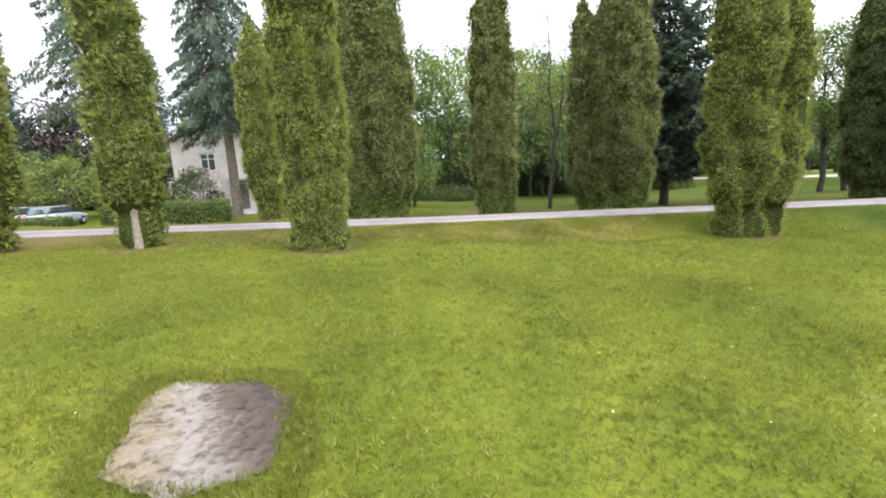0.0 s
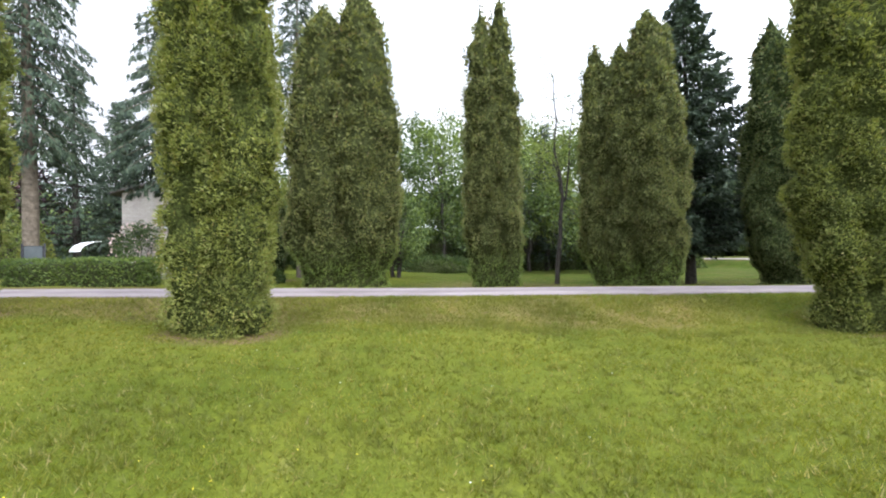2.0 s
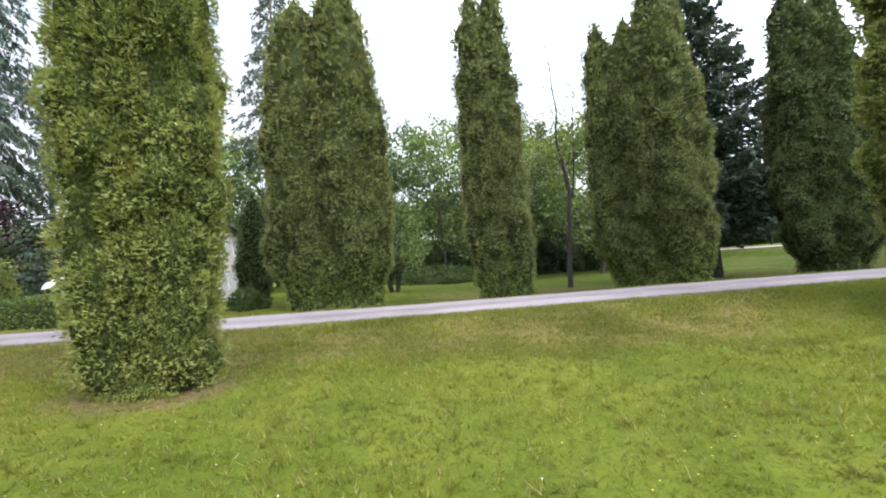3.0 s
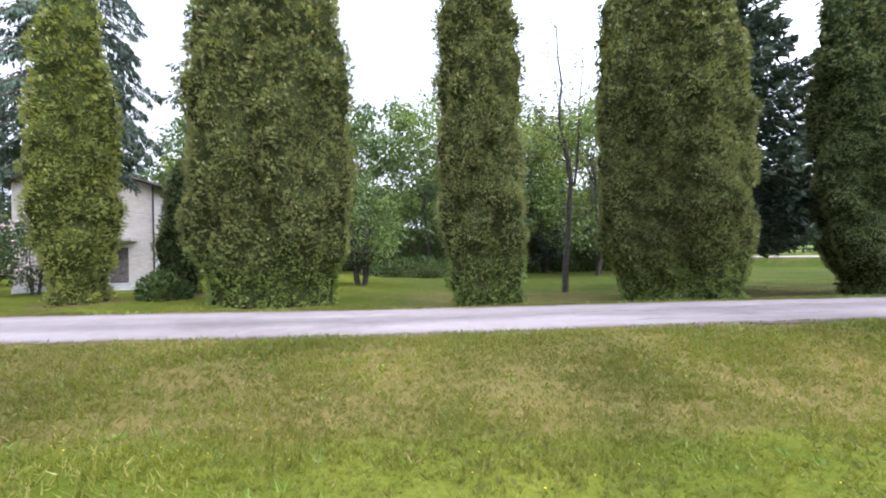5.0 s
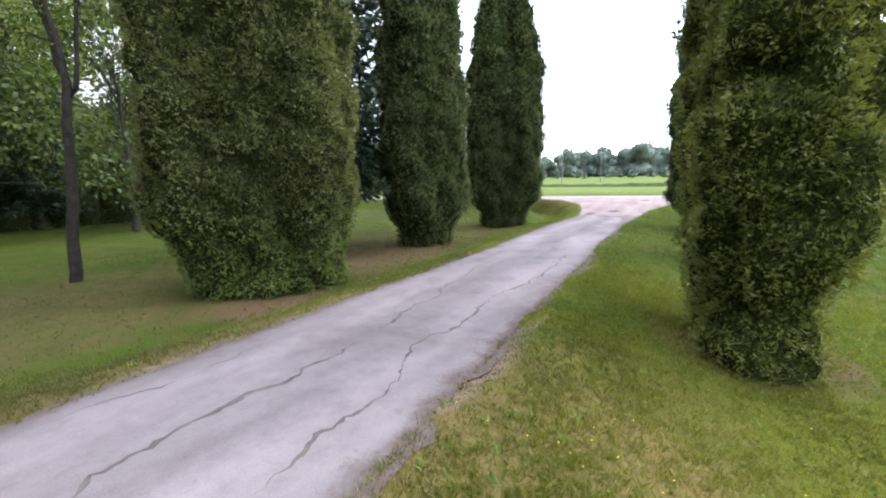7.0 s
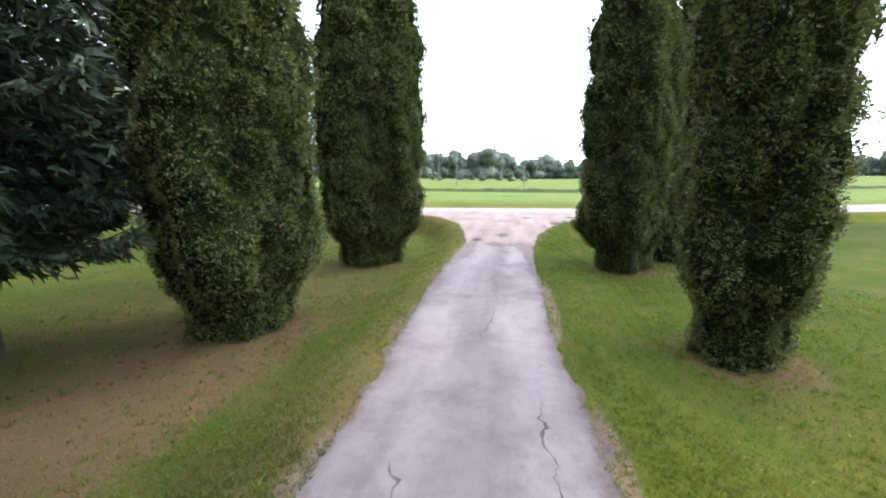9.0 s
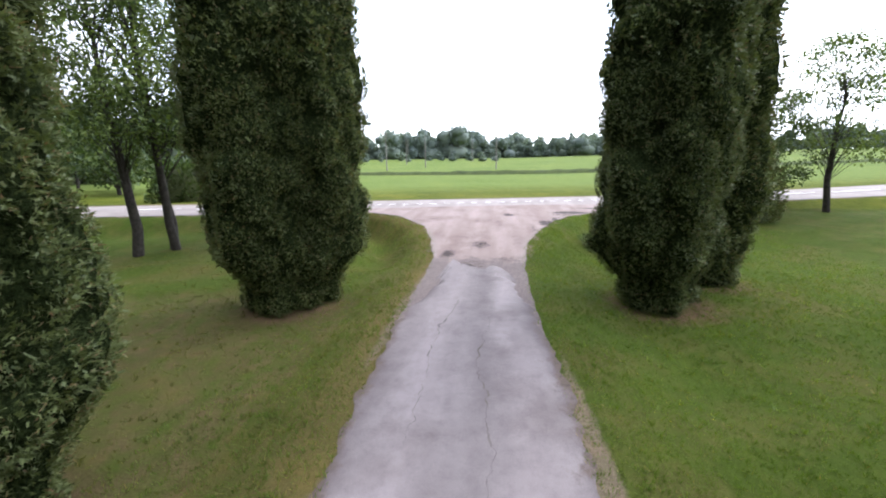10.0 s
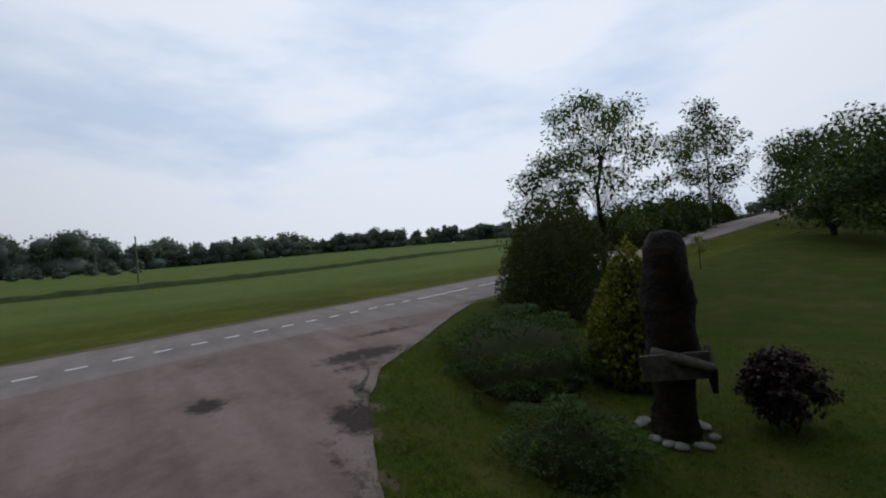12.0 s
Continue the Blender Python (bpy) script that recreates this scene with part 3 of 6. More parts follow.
def strip(name, A, B, mat, cols=9, crown=0.03, lift=0.0, tail=None):
    """A road sheet between two edges (rows of x, y, z)."""
    A, B = np.asarray(A), np.asarray(B)
    s = np.linspace(0, 1, cols)
    V = A[:, None] * (1 - s)[None, :, None] + B[:, None] * s[None, :, None]
    V[:, :, 2] += crown * np.sin(np.pi * s)[None] + lift
    n = len(A)
    if tail is not None:
        V[:, :, 0] += tail[None] * sm(n - 40, n - 1, np.arange(n))[:, None]
    i, j = np.meshgrid(np.arange(n - 1), np.arange(cols - 1), indexing="ij")
    q = np.stack([i * cols + j, (i + 1) * cols + j, (i + 1) * cols + j + 1, i * cols + j + 1], -1).reshape(-1, 4)
    ob = mesh_np(name, V.reshape(-1, 3), q, mat, smooth=True)
    a = ob.data.attributes.new("across", "FLOAT", "POINT")
    a.data.foreach_set("value", np.ascontiguousarray(np.tile(s, n), np.float32))
    return ob


def ragged(rng, n, amp):
    a = rng.normal(0, amp, n)
    return np.convolve(a, [0.25, 0.5, 0.25], "same") + 0.5 * amp * np.sin(np.arange(n) * 0.13)


def drive_z(x, y):
    s = (y - y_right(x)) / (y_left(x) - y_right(x))
    return z_drive(x) + 0.012 + 0.03 * sm(20.0, 23.0, x) + 0.03 * np.sin(np.pi * np.clip(s, 0, 1))


def ribbon(name, pts, width, mat, parent, zf, rng, lift=0.004, step=0.06):
    """A crack or line lying on a road along a polyline of x, y."""
    pts = np.asarray(pts, float)
    seg = np.r_[0, np.cumsum(np.hypot(*np.diff(pts, axis=0).T))]
    u = np.arange(0, seg[-1], step)
    x, y = np.interp(u, seg, pts[:, 0]), np.interp(u, seg, pts[:, 1])
    if rng is not None:
        y = y + np.convolve(rng.normal(0, 0.11, len(u) + 14), np.ones(15) / 15, "valid")[: len(u)] * 2.0 + np.convolve(rng.normal(0, 0.03, len(u) + 2), np.ones(3) / 3, "valid")
        w = width * (0.3 + 0.9 * rng.random(len(u))) * np.clip(0.75 + 2.2 * np.convolve(rng.normal(0, 1, len(u) + 10), np.ones(11) / 11, "valid")[: len(u)], 0.35, 1.8) * np.clip(np.minimum(u, seg[-1] - u) / 0.4, 0.15, 1)
    else:
        w = np.full(len(u), width)
    tx, ty = np.gradient(x), np.gradient(y)
    ln = np.hypot(tx, ty) + 1e-9
    px, py = -ty / ln * w / 2, tx / ln * w / 2
    a = np.stack([x + px, y + py, zf(x + px, y + py) + lift], -1)
    b = np.stack([x - px, y - py, zf(x - px, y - py) + lift], -1)
    V = np.stack([a, b], 1).reshape(-1, 3)
    k = np.arange(len(u) - 1) * 2
    q = np.stack([k, k + 1, k + 3, k + 2], -1)
    return mesh_np(name, V, q, mat, parent)


def build_roads():
    rng = np.random.default_rng(5)
    x = np.arange(-42, 30.21, 0.15)
    ya, yb = y_right(x) + ragged(rng, len(x), 0.085), y_left(x) + ragged(rng, len(x), 0.07)
    tip = sm(23.5, 28.5, x)
    ya, yb = ya + tip * 0.14 + 0.25 * sm(28.3, 30.2, x), yb - tip * 0.5
    zd = z_drive(x) + 0.012 + 0.03 * sm(20.0, 23.0, x)
    tongue = np.interp(np.linspace(0, 1, 45), [0, 0.08, 0.2, 0.3, 0.36, 0.44, 0.52, 0.6, 0.66, 0.74, 0.82, 0.88, 0.94, 1], [-2.6, -1.5, -0.75, -0.5, -0.6, -1.0, -0.8, -0.75, -0.45, -0.3, 0.1, 0.35, -0.5, -2.4])
    road = strip("driveway", np.stack([x, ya, zd], -1), np.stack([x, yb, zd], -1), M["asphalt"], 45, 0.03, 0.0, tongue + rng.normal(0, 0.05, 45))
    tagged(road, "pale grey cracked asphalt driveway between tree rows", "driveway", "", "structure")
    x = np.arange(21.8, 45.9, 0.2)
    inset = 0.3 * sm(24, 21.8, x)
    ya, yb = y_right(x) + ragged(rng, len(x), 0.03) + inset, y_left(x) + ragged(rng, len(x), 0.03) - inset
    za = z_drive(x) - 0.004 + 0.036 * sm(21.8, 23.4, x)
    ap = strip("junction_apron", np.stack([x, ya, za], -1), np.stack([x, yb, za], -1), M["apron"], 61, 0.0)
    tagged(ap, "brownish broken asphalt apron at the road junction", "road", "", "structure")
    y = np.concatenate([np.arange(-380, -60, 4.0), np.arange(-60, 70, 0.5), np.arange(70, 330, 4.0)])
    e1, e2 = ragged(rng, len(y), 0.06), ragged(rng, len(y), 0.08)
    main = strip("road", np.stack([x_main(y) - 3.15 + e1, y, z_main(y)], -1), np.stack([x_main(y) + 3.15 + e2, y, z_main(y)], -1), M["asphalt_old"], 11, 0.05)
    tagged(main, "worn grey asphalt main road with centre line", "road", "", "structure")

    def main_z(px, py):
        return z_main(py) + 0.05 * np.sin(np.pi * np.clip((px - x_main(py) + 3.15) / 6.3, 0, 1))

    # centre line: short dashes at the junction, long strokes beyond
    yy = 28.0
    while yy > 9.0:
        y2 = yy - 0.45
        ribbon("road_dash", [(x_main(yy), yy), (x_main(y2), y2)], 0.15, M["marking"], main, main_z, None, 0.006, 0.09)
        yy -= 0.95
    for lo, hi in ((28.4, 31.4), (32.4, 35.6), (36.6, 39.6), (40.6, 44), (5.2, 8.6), (1.0, 4.4), (-3.4, 0.2), (-8, -4.6), (-13, -9.5), (-19, -15), (-26, -22), (-34, -30)):
        ribbon("road_stroke", [(x_main(hi), hi), (x_main(lo), lo)], 0.15, M["marking"], main, main_z, None, 0.006, 0.2)
    # cracks in the driveway
    for pts, w in (
        ([(0.2, 18.5), (1.6, 18.55), (2.4, 18.84), (3.2, 18.74), (4.4, 19.0), (5.7, 18.93), (6.4, 19.02), (7.6, 19.1), (8.6, 19.23), (10.9, 19.8), (13.5, 20.1)], 0.045),
        ([(4.6, 17.75), (6.1, 18.08), (7.2, 18.3), (7.8, 18.26), (8.6, 18.35), (9.5, 18.47), (10.7, 18.38), (13.2, 18.39), (15.5, 18.6)], 0.04),
        ([(1.0, 19.6), (1.8, 19.55), (2.6, 19.44), (3.4, 19.5)], 0.03),
        ([(4.2, 20.05), (4.8, 20.02), (5.4, 19.97), (6.3, 20.05)], 0.03),
        ([(-6, 18.3), (-3, 18.6), (-0.5, 18.45)], 0.035),
        ([(16.5, 19.6), (19, 19.4), (22, 19.75), (25, 19.6)], 0.03),
        ([(20, 20.6), (23, 20.7), (26, 20.5)], 0.025),
    ):
        ribbon("crack", pts, w * 0.85, M["soil_crack"], road, drive_z, rng)
    # crumbled edges
    co = np.zeros(len(road.data.vertices) * 3, np.float32)
    road.data.vertices.foreach_get("co", co)
    co = co.reshape(-1, 3)
    near_r, near_l = co[:, 1] - y_right(co[:, 0]), y_left(co[:, 0]) - co[:, 1]
    crumb = np.maximum(np.exp(-np.clip(near_r, 0, 9) / 0.22) * (0.75 + 0.4 * sm(4, 6, co[:, 0]) * sm(14, 10, co[:, 0])), 0.85 * np.exp(-np.clip(near_l, 0, 9) / 0.17))
    at = road.data.attributes.new("crumb", "FLOAT", "POINT")
    at.data.foreach_set("value", np.ascontiguousarray(crumb, np.float32))
    # mud holes and dusty rims of the apron
    co = np.zeros(len(ap.data.vertices) * 3, np.float32)
    ap.data.vertices.foreach_get("co", co)
    co = co.reshape(-1, 3)
    mud = np.zeros(len(co))
    for px, py, rx, ry, k in ((32.8, 20.2, 0.5, 0.4, 0.78), (31.3, 21.4, 0.5, 0.28, 0.9), (39.2, 18.85, 0.34, 0.26, 1.2), (36.9, 17.0, 0.5, 0.3, 1.3), (37.8, 16.45, 0.7, 0.13, 0.9), (40.2, 15.3, 0.42, 0.85, 1.3), (39.3, 15.9, 0.25, 0.7, 0.7), (30.7, 19.1, 0.5, 0.7, 0.5), (29.9, 20.4, 0.6, 0.5, 0.55), (35.6, 17.7, 1.6, 0.2, 0.5), (33.5, 18.6, 1.4, 0.25, 0.42), (42.3, 13.6, 0.3, 1.2, 0.8)):
        mud = np.maximum(mud, k * np.exp(-(((co[:, 0] - px) / rx) ** 2 + ((co[:, 1] - py) / ry) ** 2) * 0.55))
    edge = np.minimum(co[:, 1] - y_right(co[:, 0]), y_left(co[:, 0]) - co[:, 1])
    rim = 0.75 * np.clip(1 - edge / 0.55, 0, 1) + 0.35 * np.exp(-(((co[:, 0] - 35.5) / 2.2) ** 2 + ((co[:, 1] - 20.2) / 1.2) ** 2))
    for nm, arr in (("mud", mud), ("rim", rim), ("damp", 0.95 * sm(32.0, 29.6, co[:, 0]))):
        at = ap.data.attributes.new(nm, "FLOAT", "POINT")
        at.data.foreach_set("value", np.ascontiguousarray(arr, np.float32))
    ribbon("crack", [(36.9, 17.0), (37.7, 16.6), (38.6, 16.1), (39.5, 15.75), (40.3, 15.3)], 0.09, M["soil_crack"], ap, lambda px, py: z_drive(px) + 0.032, rng)
    co[:, 2] -= 0.018 * np.clip(mud, 0, 1)
    ap.data.vertices.foreach_set("co", np.ascontiguousarray(co.ravel()))
    # bare soil patch in the lawn
    px, py, n = -2.2, 3.44, 90
    a = np.arange(n) * 2 * np.pi / n
    sq = (np.abs(np.cos(a)) ** 3.2 + np.abs(np.sin(a)) ** 3.2) ** (-1 / 3.2)
    rr = sq * (1 + 0.05 * np.sin(3 * a + 1) + 0.035 * np.sin(7 * a) + rng.normal(0, 0.022, n))
    V = []
    for f in (0.001, 0.3, 0.6, 0.85, 1.0):
        wy = 0.84 * f * rr * np.sin(a)
        wx = 0.72 * f * rr * np.cos(a) - 0.36 * wy
        V.append(np.stack([wx, wy, ground_z(px + wx, py + wy) + 0.02 + 0.008 * np.sin(9 * wx + 3) * np.sin(8 * wy) * (f < 1)], -1))
    i, j = np.meshgrid(np.arange(4), np.arange(n), indexing="ij")
    q = np.stack([i * n + j, (i + 1) * n + j, (i + 1) * n + (j + 1) % n, i * n + (j + 1) % n], -1).reshape(-1, 4)
    dp = mesh_np("bare_soil_patch", np.concatenate(V), q, M["dirt"], smooth=True)
    dp.matrix_basis = pose(px, py, 0)
    tagged(dp, "bare ashy grey soil patch in the green lawn", "soil patch", "", "structure")


# ---- trees ----
def profile(z, h, R, hs, rs):
    """Radius of an arborvitae column at height z: a clipped foot up to hs, rs as wide as the body above its ledge."""
    u = np.clip(z / h, 0, 1)
    body = np.interp(u, [0, 0.05, 0.12, 0.25, 0.5, 0.68, 0.82, 0.92, 0.98, 1], [0.66, 0.75, 0.89, 1.0, 0.97, 0.84, 0.6, 0.33, 0.12, 0.02])
    foot = rs * (0.9 + 0.1 * np.sin(np.pi * np.clip(z / max(hs, 0.01), 0, 1)))
    return R * (foot + (body - foot) * sm(hs - 0.12, hs + 0.95, z))


def lobe_field(rng, h, R, hs, rs):
    """Rounded tufts over a column, in rows: returns a function of (angle, height) that gives how far the tuft stands out and the way off its middle."""
    dz = 0.44
    rows = int(h / dz) + 3
    per = max(6, int(2 * np.pi * R / 0.55))
    la = (np.arange(per)[None] + rng.random((rows, 1)) + rng.uniform(-0.42, 0.42, (rows, per))) * 2 * np.pi / per
    lz = (np.arange(rows)[:, None] - 0.5 + rng.uniform(-0.42, 0.42, (rows, per))) * dz
    lr = rng.uniform(0.2, 0.42, (rows, per))
    amp = rng.uniform(0.5, 1.0, (rows, per))

    def field(t, z):
        row = np.clip(np.floor(z / dz + 1.0).astype(int), 1, rows - 2)
        rad = np.maximum(profile(z, h, R, hs, rs), 0.12)
        best, bt, bz = np.zeros(len(t)), np.zeros(len(t)), np.zeros(len(t))
        small = np.clip(rad / 0.6, 0.3, 1.0)
        for k in (-1, 0, 1):
            a, zz, rr, aa = la[row + k], lz[row + k], lr[row + k], amp[row + k]
            da = (t[:, None] - a + np.pi) % (2 * np.pi) - np.pi
            u, v = da * rad[:, None], (z[:, None] - zz) * 0.9
            size = rr * (0.4 + 0.6 * small[:, None]) * 1.12
            hh = 1.15 * aa * rr * small[:, None] * np.sqrt(np.clip(1 - (u * u + v * v) / size**2, 0, 1))
            j = hh.argmax(1)
            i = np.arange(len(t))
            up = hh[i, j] > best
            best = np.where(up, hh[i, j], best)
            bt, bz = np.where(up, (u / size)[i, j], bt), np.where(up, (v / size)[i, j], bz)
        return best, bt, bz

    return field


def arborvitae(x, y, leaders, mat, hs=0.9, rs=0.62, seed=0, label="", group="arborvitae rows along the driveway", gap=None, fine=1.0):
    """Upright leaders, each a skin of scale-leaf sprays over rounded tufts with dark furrows between them."""
    rng = np.random.default_rng(seed)
    z0 = gz(x, y)
    tree = thing("arborvitae_tree", (x, y, z0 - 0.03), label or "tall dense columnar arborvitae beside the driveway", "tree", group)
    VV, cores, trunks = [], [], []
    leaders = [(ax_, ay_, 1.07 * hh_, 1.03 * rr_) for ax_, ay_, hh_, rr_ in leaders]
    for dx, dy, h, R in leaders:
        p1, p2, p3 = rng.random(3) * 6.28
        nc = max(3, round(3.2 * R))
        field = lobe_field(rng, h, R, hs, rs)

        def skin(t_, z_):
            lump = 1 + 0.06 * np.sin(3 * t_ + 0.9 * z_ + p1) + 0.05 * np.sin(2 * t_ - 1.7 * z_ + p2)
            ribs = 0.36 * min(R, 1.0) * (np.abs(np.sin(nc * t_ / 2 + 0.5 * np.sin(1.1 * z_ + p2) + p3)) ** 0.6 - 0.75) + 0.05 * np.sin(4 * t_ - 3.1 * z_ + p3)
            return profile(z_, h, R, hs, rs) * lump - 0.08 - 0.11 * np.clip(R, 0.4, 1.2) * np.clip((h - z_) / 3, 0.2, 1) + ribs * np.clip((h - z_) / 2.5, 0, 1) * np.clip(z_ / 1.2, 0.4, 1)

        def axis(z_):
            lean = 0.15 * np.sin(np.pi * z_ / h)
            k_ = 0.62 + 0.38 * sm(0.3, 2.2, z_)
            return dx * k_ + lean * np.cos(p1), dy * k_ + lean * np.sin(p1)

        zs = np.linspace(0.02, h, 400)
        pr = profile(zs, h, R, hs, rs)
        want = pr * np.where(zs > 9.0, 0.22, np.where(zs > 6.0, 0.48, 1.0))
        cdf = np.cumsum(want)
        n = int(165 * fine**1.4 * 2 * np.pi * cdf[-1] * (zs[1] - zs[0]))
        z = np.interp((np.arange(n) + rng.random(n)) / n * cdf[-1], cdf, zs)
        th = rng.random(n) * 2 * np.pi
        if gap:
            bad = (z < hs * 1.25) & (np.abs(np.angle(np.exp(1j * (th - gap[0])))) < gap[1])
            z, th = z[~bad], th[~bad]
        lob, bt, bz = field(th, z)
        ok = rng.random(len(z)) < 0.05 + lob / 0.19
        z, th, lob, bt, bz = z[ok], th[ok], lob[ok], bt[ok], bz[ok]
        cx, cy = axis(z)
        out = np.stack([np.cos(th), np.sin(th), 0 * th], -1)
        side = np.stack([-np.sin(th), np.cos(th), 0 * th], -1)
        up = np.array([0, 0, 1.0])
        r = np.maximum(skin(th, z) + lob + rng.uniform(-0.07, 0.02, len(z)), 0.015)
        P = np.stack([cx, cy, z], -1) + out * r[:, None]
        far = np.ones(len(z), bool)
        for ex, ey, eh, eR in leaders:
            if (ex, ey) != (dx, dy):
                far &= np.hypot(P[:, 0] - ex, P[:, 1] - ey) > 0.8 * profile(z, eh, eR, hs, rs)
        k = 3  # sprays that fan out from one twig end
        P, out, side, bt, bz, z = (np.repeat(q[far], k, 0) for q in (P, out, side, bt, bz, z))
        P = P + rng.normal(0, 0.03, P.shape)
        P[:, 2] = np.maximum(P[:, 2], 0.03)
        D = out * 0.8 + side * (bt * 0.9)[:, None] + up * (bz * 0.7 + 0.2)[:, None] + rng.normal(0, 0.48, P.shape)
        N = unit(up * 0.5 + out * 0.3 + rng.normal(0, 0.6, P.shape))
        big = np.where(z > 9.0, 2.0, np.where(z > 6.0, 1.4, 1.0)) / fine**0.7
        VV.append(sprays(P - unit(D) * 0.05, D, N, big * rng.uniform(0.07, 0.125, len(P)), big * rng.uniform(0.022, 0.036, len(P)), rng, 2, 0.5))
        nz, na = (int(h * 8), max(20, int(26 * R) + 10)) if fine >= 1 else (int(h * 5), 24)
        zc, ang = np.linspace(0.03, h * 0.985, nz), np.arange(na) * 2 * np.pi / na
        ZZ, AA = np.repeat(zc, na), np.tile(ang, nz)
        rc = np.maximum(skin(AA, ZZ) + field(AA, ZZ)[0] - 0.12, 0.02)
        if gap:
            rc = np.where((ZZ < hs * 1.1) & (np.abs(np.angle(np.exp(1j * (AA - gap[0])))) < gap[1]), 0.25 * rc, rc)
        ox, oy = axis(ZZ)
        cores.append(np.stack([ox + rc * np.cos(AA), oy + rc * np.sin(AA), ZZ], -1).reshape(nz, na, 3))
        zt = np.array([-0.1, 1.0, h * 0.4, h * 0.8])
        ox, oy = axis(zt)
        trunks.append((np.stack([ox, oy, zt], -1), [0.24 * R ** 0.5, 0.17, 0.1, 0.04]))
    V = np.concatenate(VV)
    mesh_np("crown", V, np.arange(len(V)).reshape(-1, 3), mat, tree)
    cv, cf, base = [], [], 0
    for ring in cores:
        n, s = ring.shape[:2]
        i, j = np.meshgrid(np.arange(n - 1), np.arange(s), indexing="ij")
        cf.append(np.stack([i * s + j, i * s + (j + 1) % s, (i + 1) * s + (j + 1) % s, (i + 1) * s + j], -1).reshape(-1, 4) + base)
        cv.append(ring.reshape(-1, 3))
        base += n * s
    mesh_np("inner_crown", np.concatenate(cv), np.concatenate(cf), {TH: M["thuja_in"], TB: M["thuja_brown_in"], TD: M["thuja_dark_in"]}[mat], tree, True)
    v, f = tubes(trunks[:1] if gap else trunks, 9)
    mesh_np("trunk", v, f, M["bark_pale"] if gap else M["bark"], tree, True)
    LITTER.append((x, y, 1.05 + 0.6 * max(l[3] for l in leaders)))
    return tree


def spruce(x, y, h, spread, bare, seed, mat="spruce", r0=0.25, droop=0.5, dens=1.0, label="", tips=0.5, needle=1.0):
    """A spruce: straight trunk, whorls of drooping boughs hung with needle sprays."""
    rng = np.random.default_rng(seed)
    tree = thing("spruce_tree", (x, y, gz(x, y) - 0.04), label or "tall dark spruce with drooping boughs on the lawn", "tree")
    zz = np.linspace(-0.1, h, 12)
    rows = [(np.stack([0.05 * np.sin(zz / 3), 0.05 * np.cos(zz / 4), zz], -1), r0 * np.clip(1.25 - zz / h * 1.2, 0.06, 1) * np.where(zz < 0.3, 1.3, 1))]
    boughs, P, D = [], [], []
    zb = bare
    while zb < h - 0.4:
        n = rng.integers(4, 7)
        a0 = rng.random() * 6.28
        for k in range(n):
            a = a0 + k * 6.28 / n + rng.normal(0, 0.2)
            L = spread * np.interp((zb - bare) / (h - bare), [0, 0.12, 0.5, 1], [0.75, 1.0, 0.72, 0.08]) * rng.uniform(0.7, 1.12)
            s = np.linspace(0, 1, 6)
            out = np.stack([np.cos(a) * L * s, np.sin(a) * L * s, zb + L * (0.12 * s - droop * s * s + 0.22 * s**4)], -1)
            boughs.append((out, 0.045 * (1.1 - s) * max(L / 3, 0.3) + 0.006))
            m = int(30 * L * dens) + 6
            t = rng.random(m) ** 0.7
            base = np.stack([np.interp(t, s, out[:, i]) for i in range(3)], -1)
            side = np.array([-np.sin(a), np.cos(a), 0.0])
            w = rng.normal(0, 0.2, m) * L * (1.1 - t) * 0.9
            base += side * w[:, None]
            base[:, 2] += rng.normal(-0.08, 0.09, m) - np.abs(w) * 0.35
            P.append(base)
            dd = np.array([np.cos(a), np.sin(a), -0.1]) * 0.6 + side * np.sign(w)[:, None] * 0.5 + np.array([0, 0, -tips]) + rng.normal(0, 0.3, (m, 3))
            D.append(dd)
        zb += rng.uniform(0.24, 0.42) * (1 + h / 50)
    bark = M["bark"] if bare > 4 else M["bark_dark"]
    v, f = tubes(rows, 9)
    v2, f2 = tubes(boughs, 3)
    mesh_np("trunk", np.concatenate([v, v2]), np.concatenate([f, f2 + len(v)]), bark, tree, True)
    P, D = np.concatenate(P), np.concatenate(D)
    V = sprays(P, D, unit(np.cross(D, rng.normal(0, 1, D.shape))), needle * rng.uniform(0.3, 0.6, len(P)), needle * rng.uniform(0.10, 0.17, len(P)), rng, 2, 0.45)
    mesh_np("needles", V, np.arange(len(V)).reshape(-1, 3), M[mat if mat in M else "spruce"], tree)
    return tree


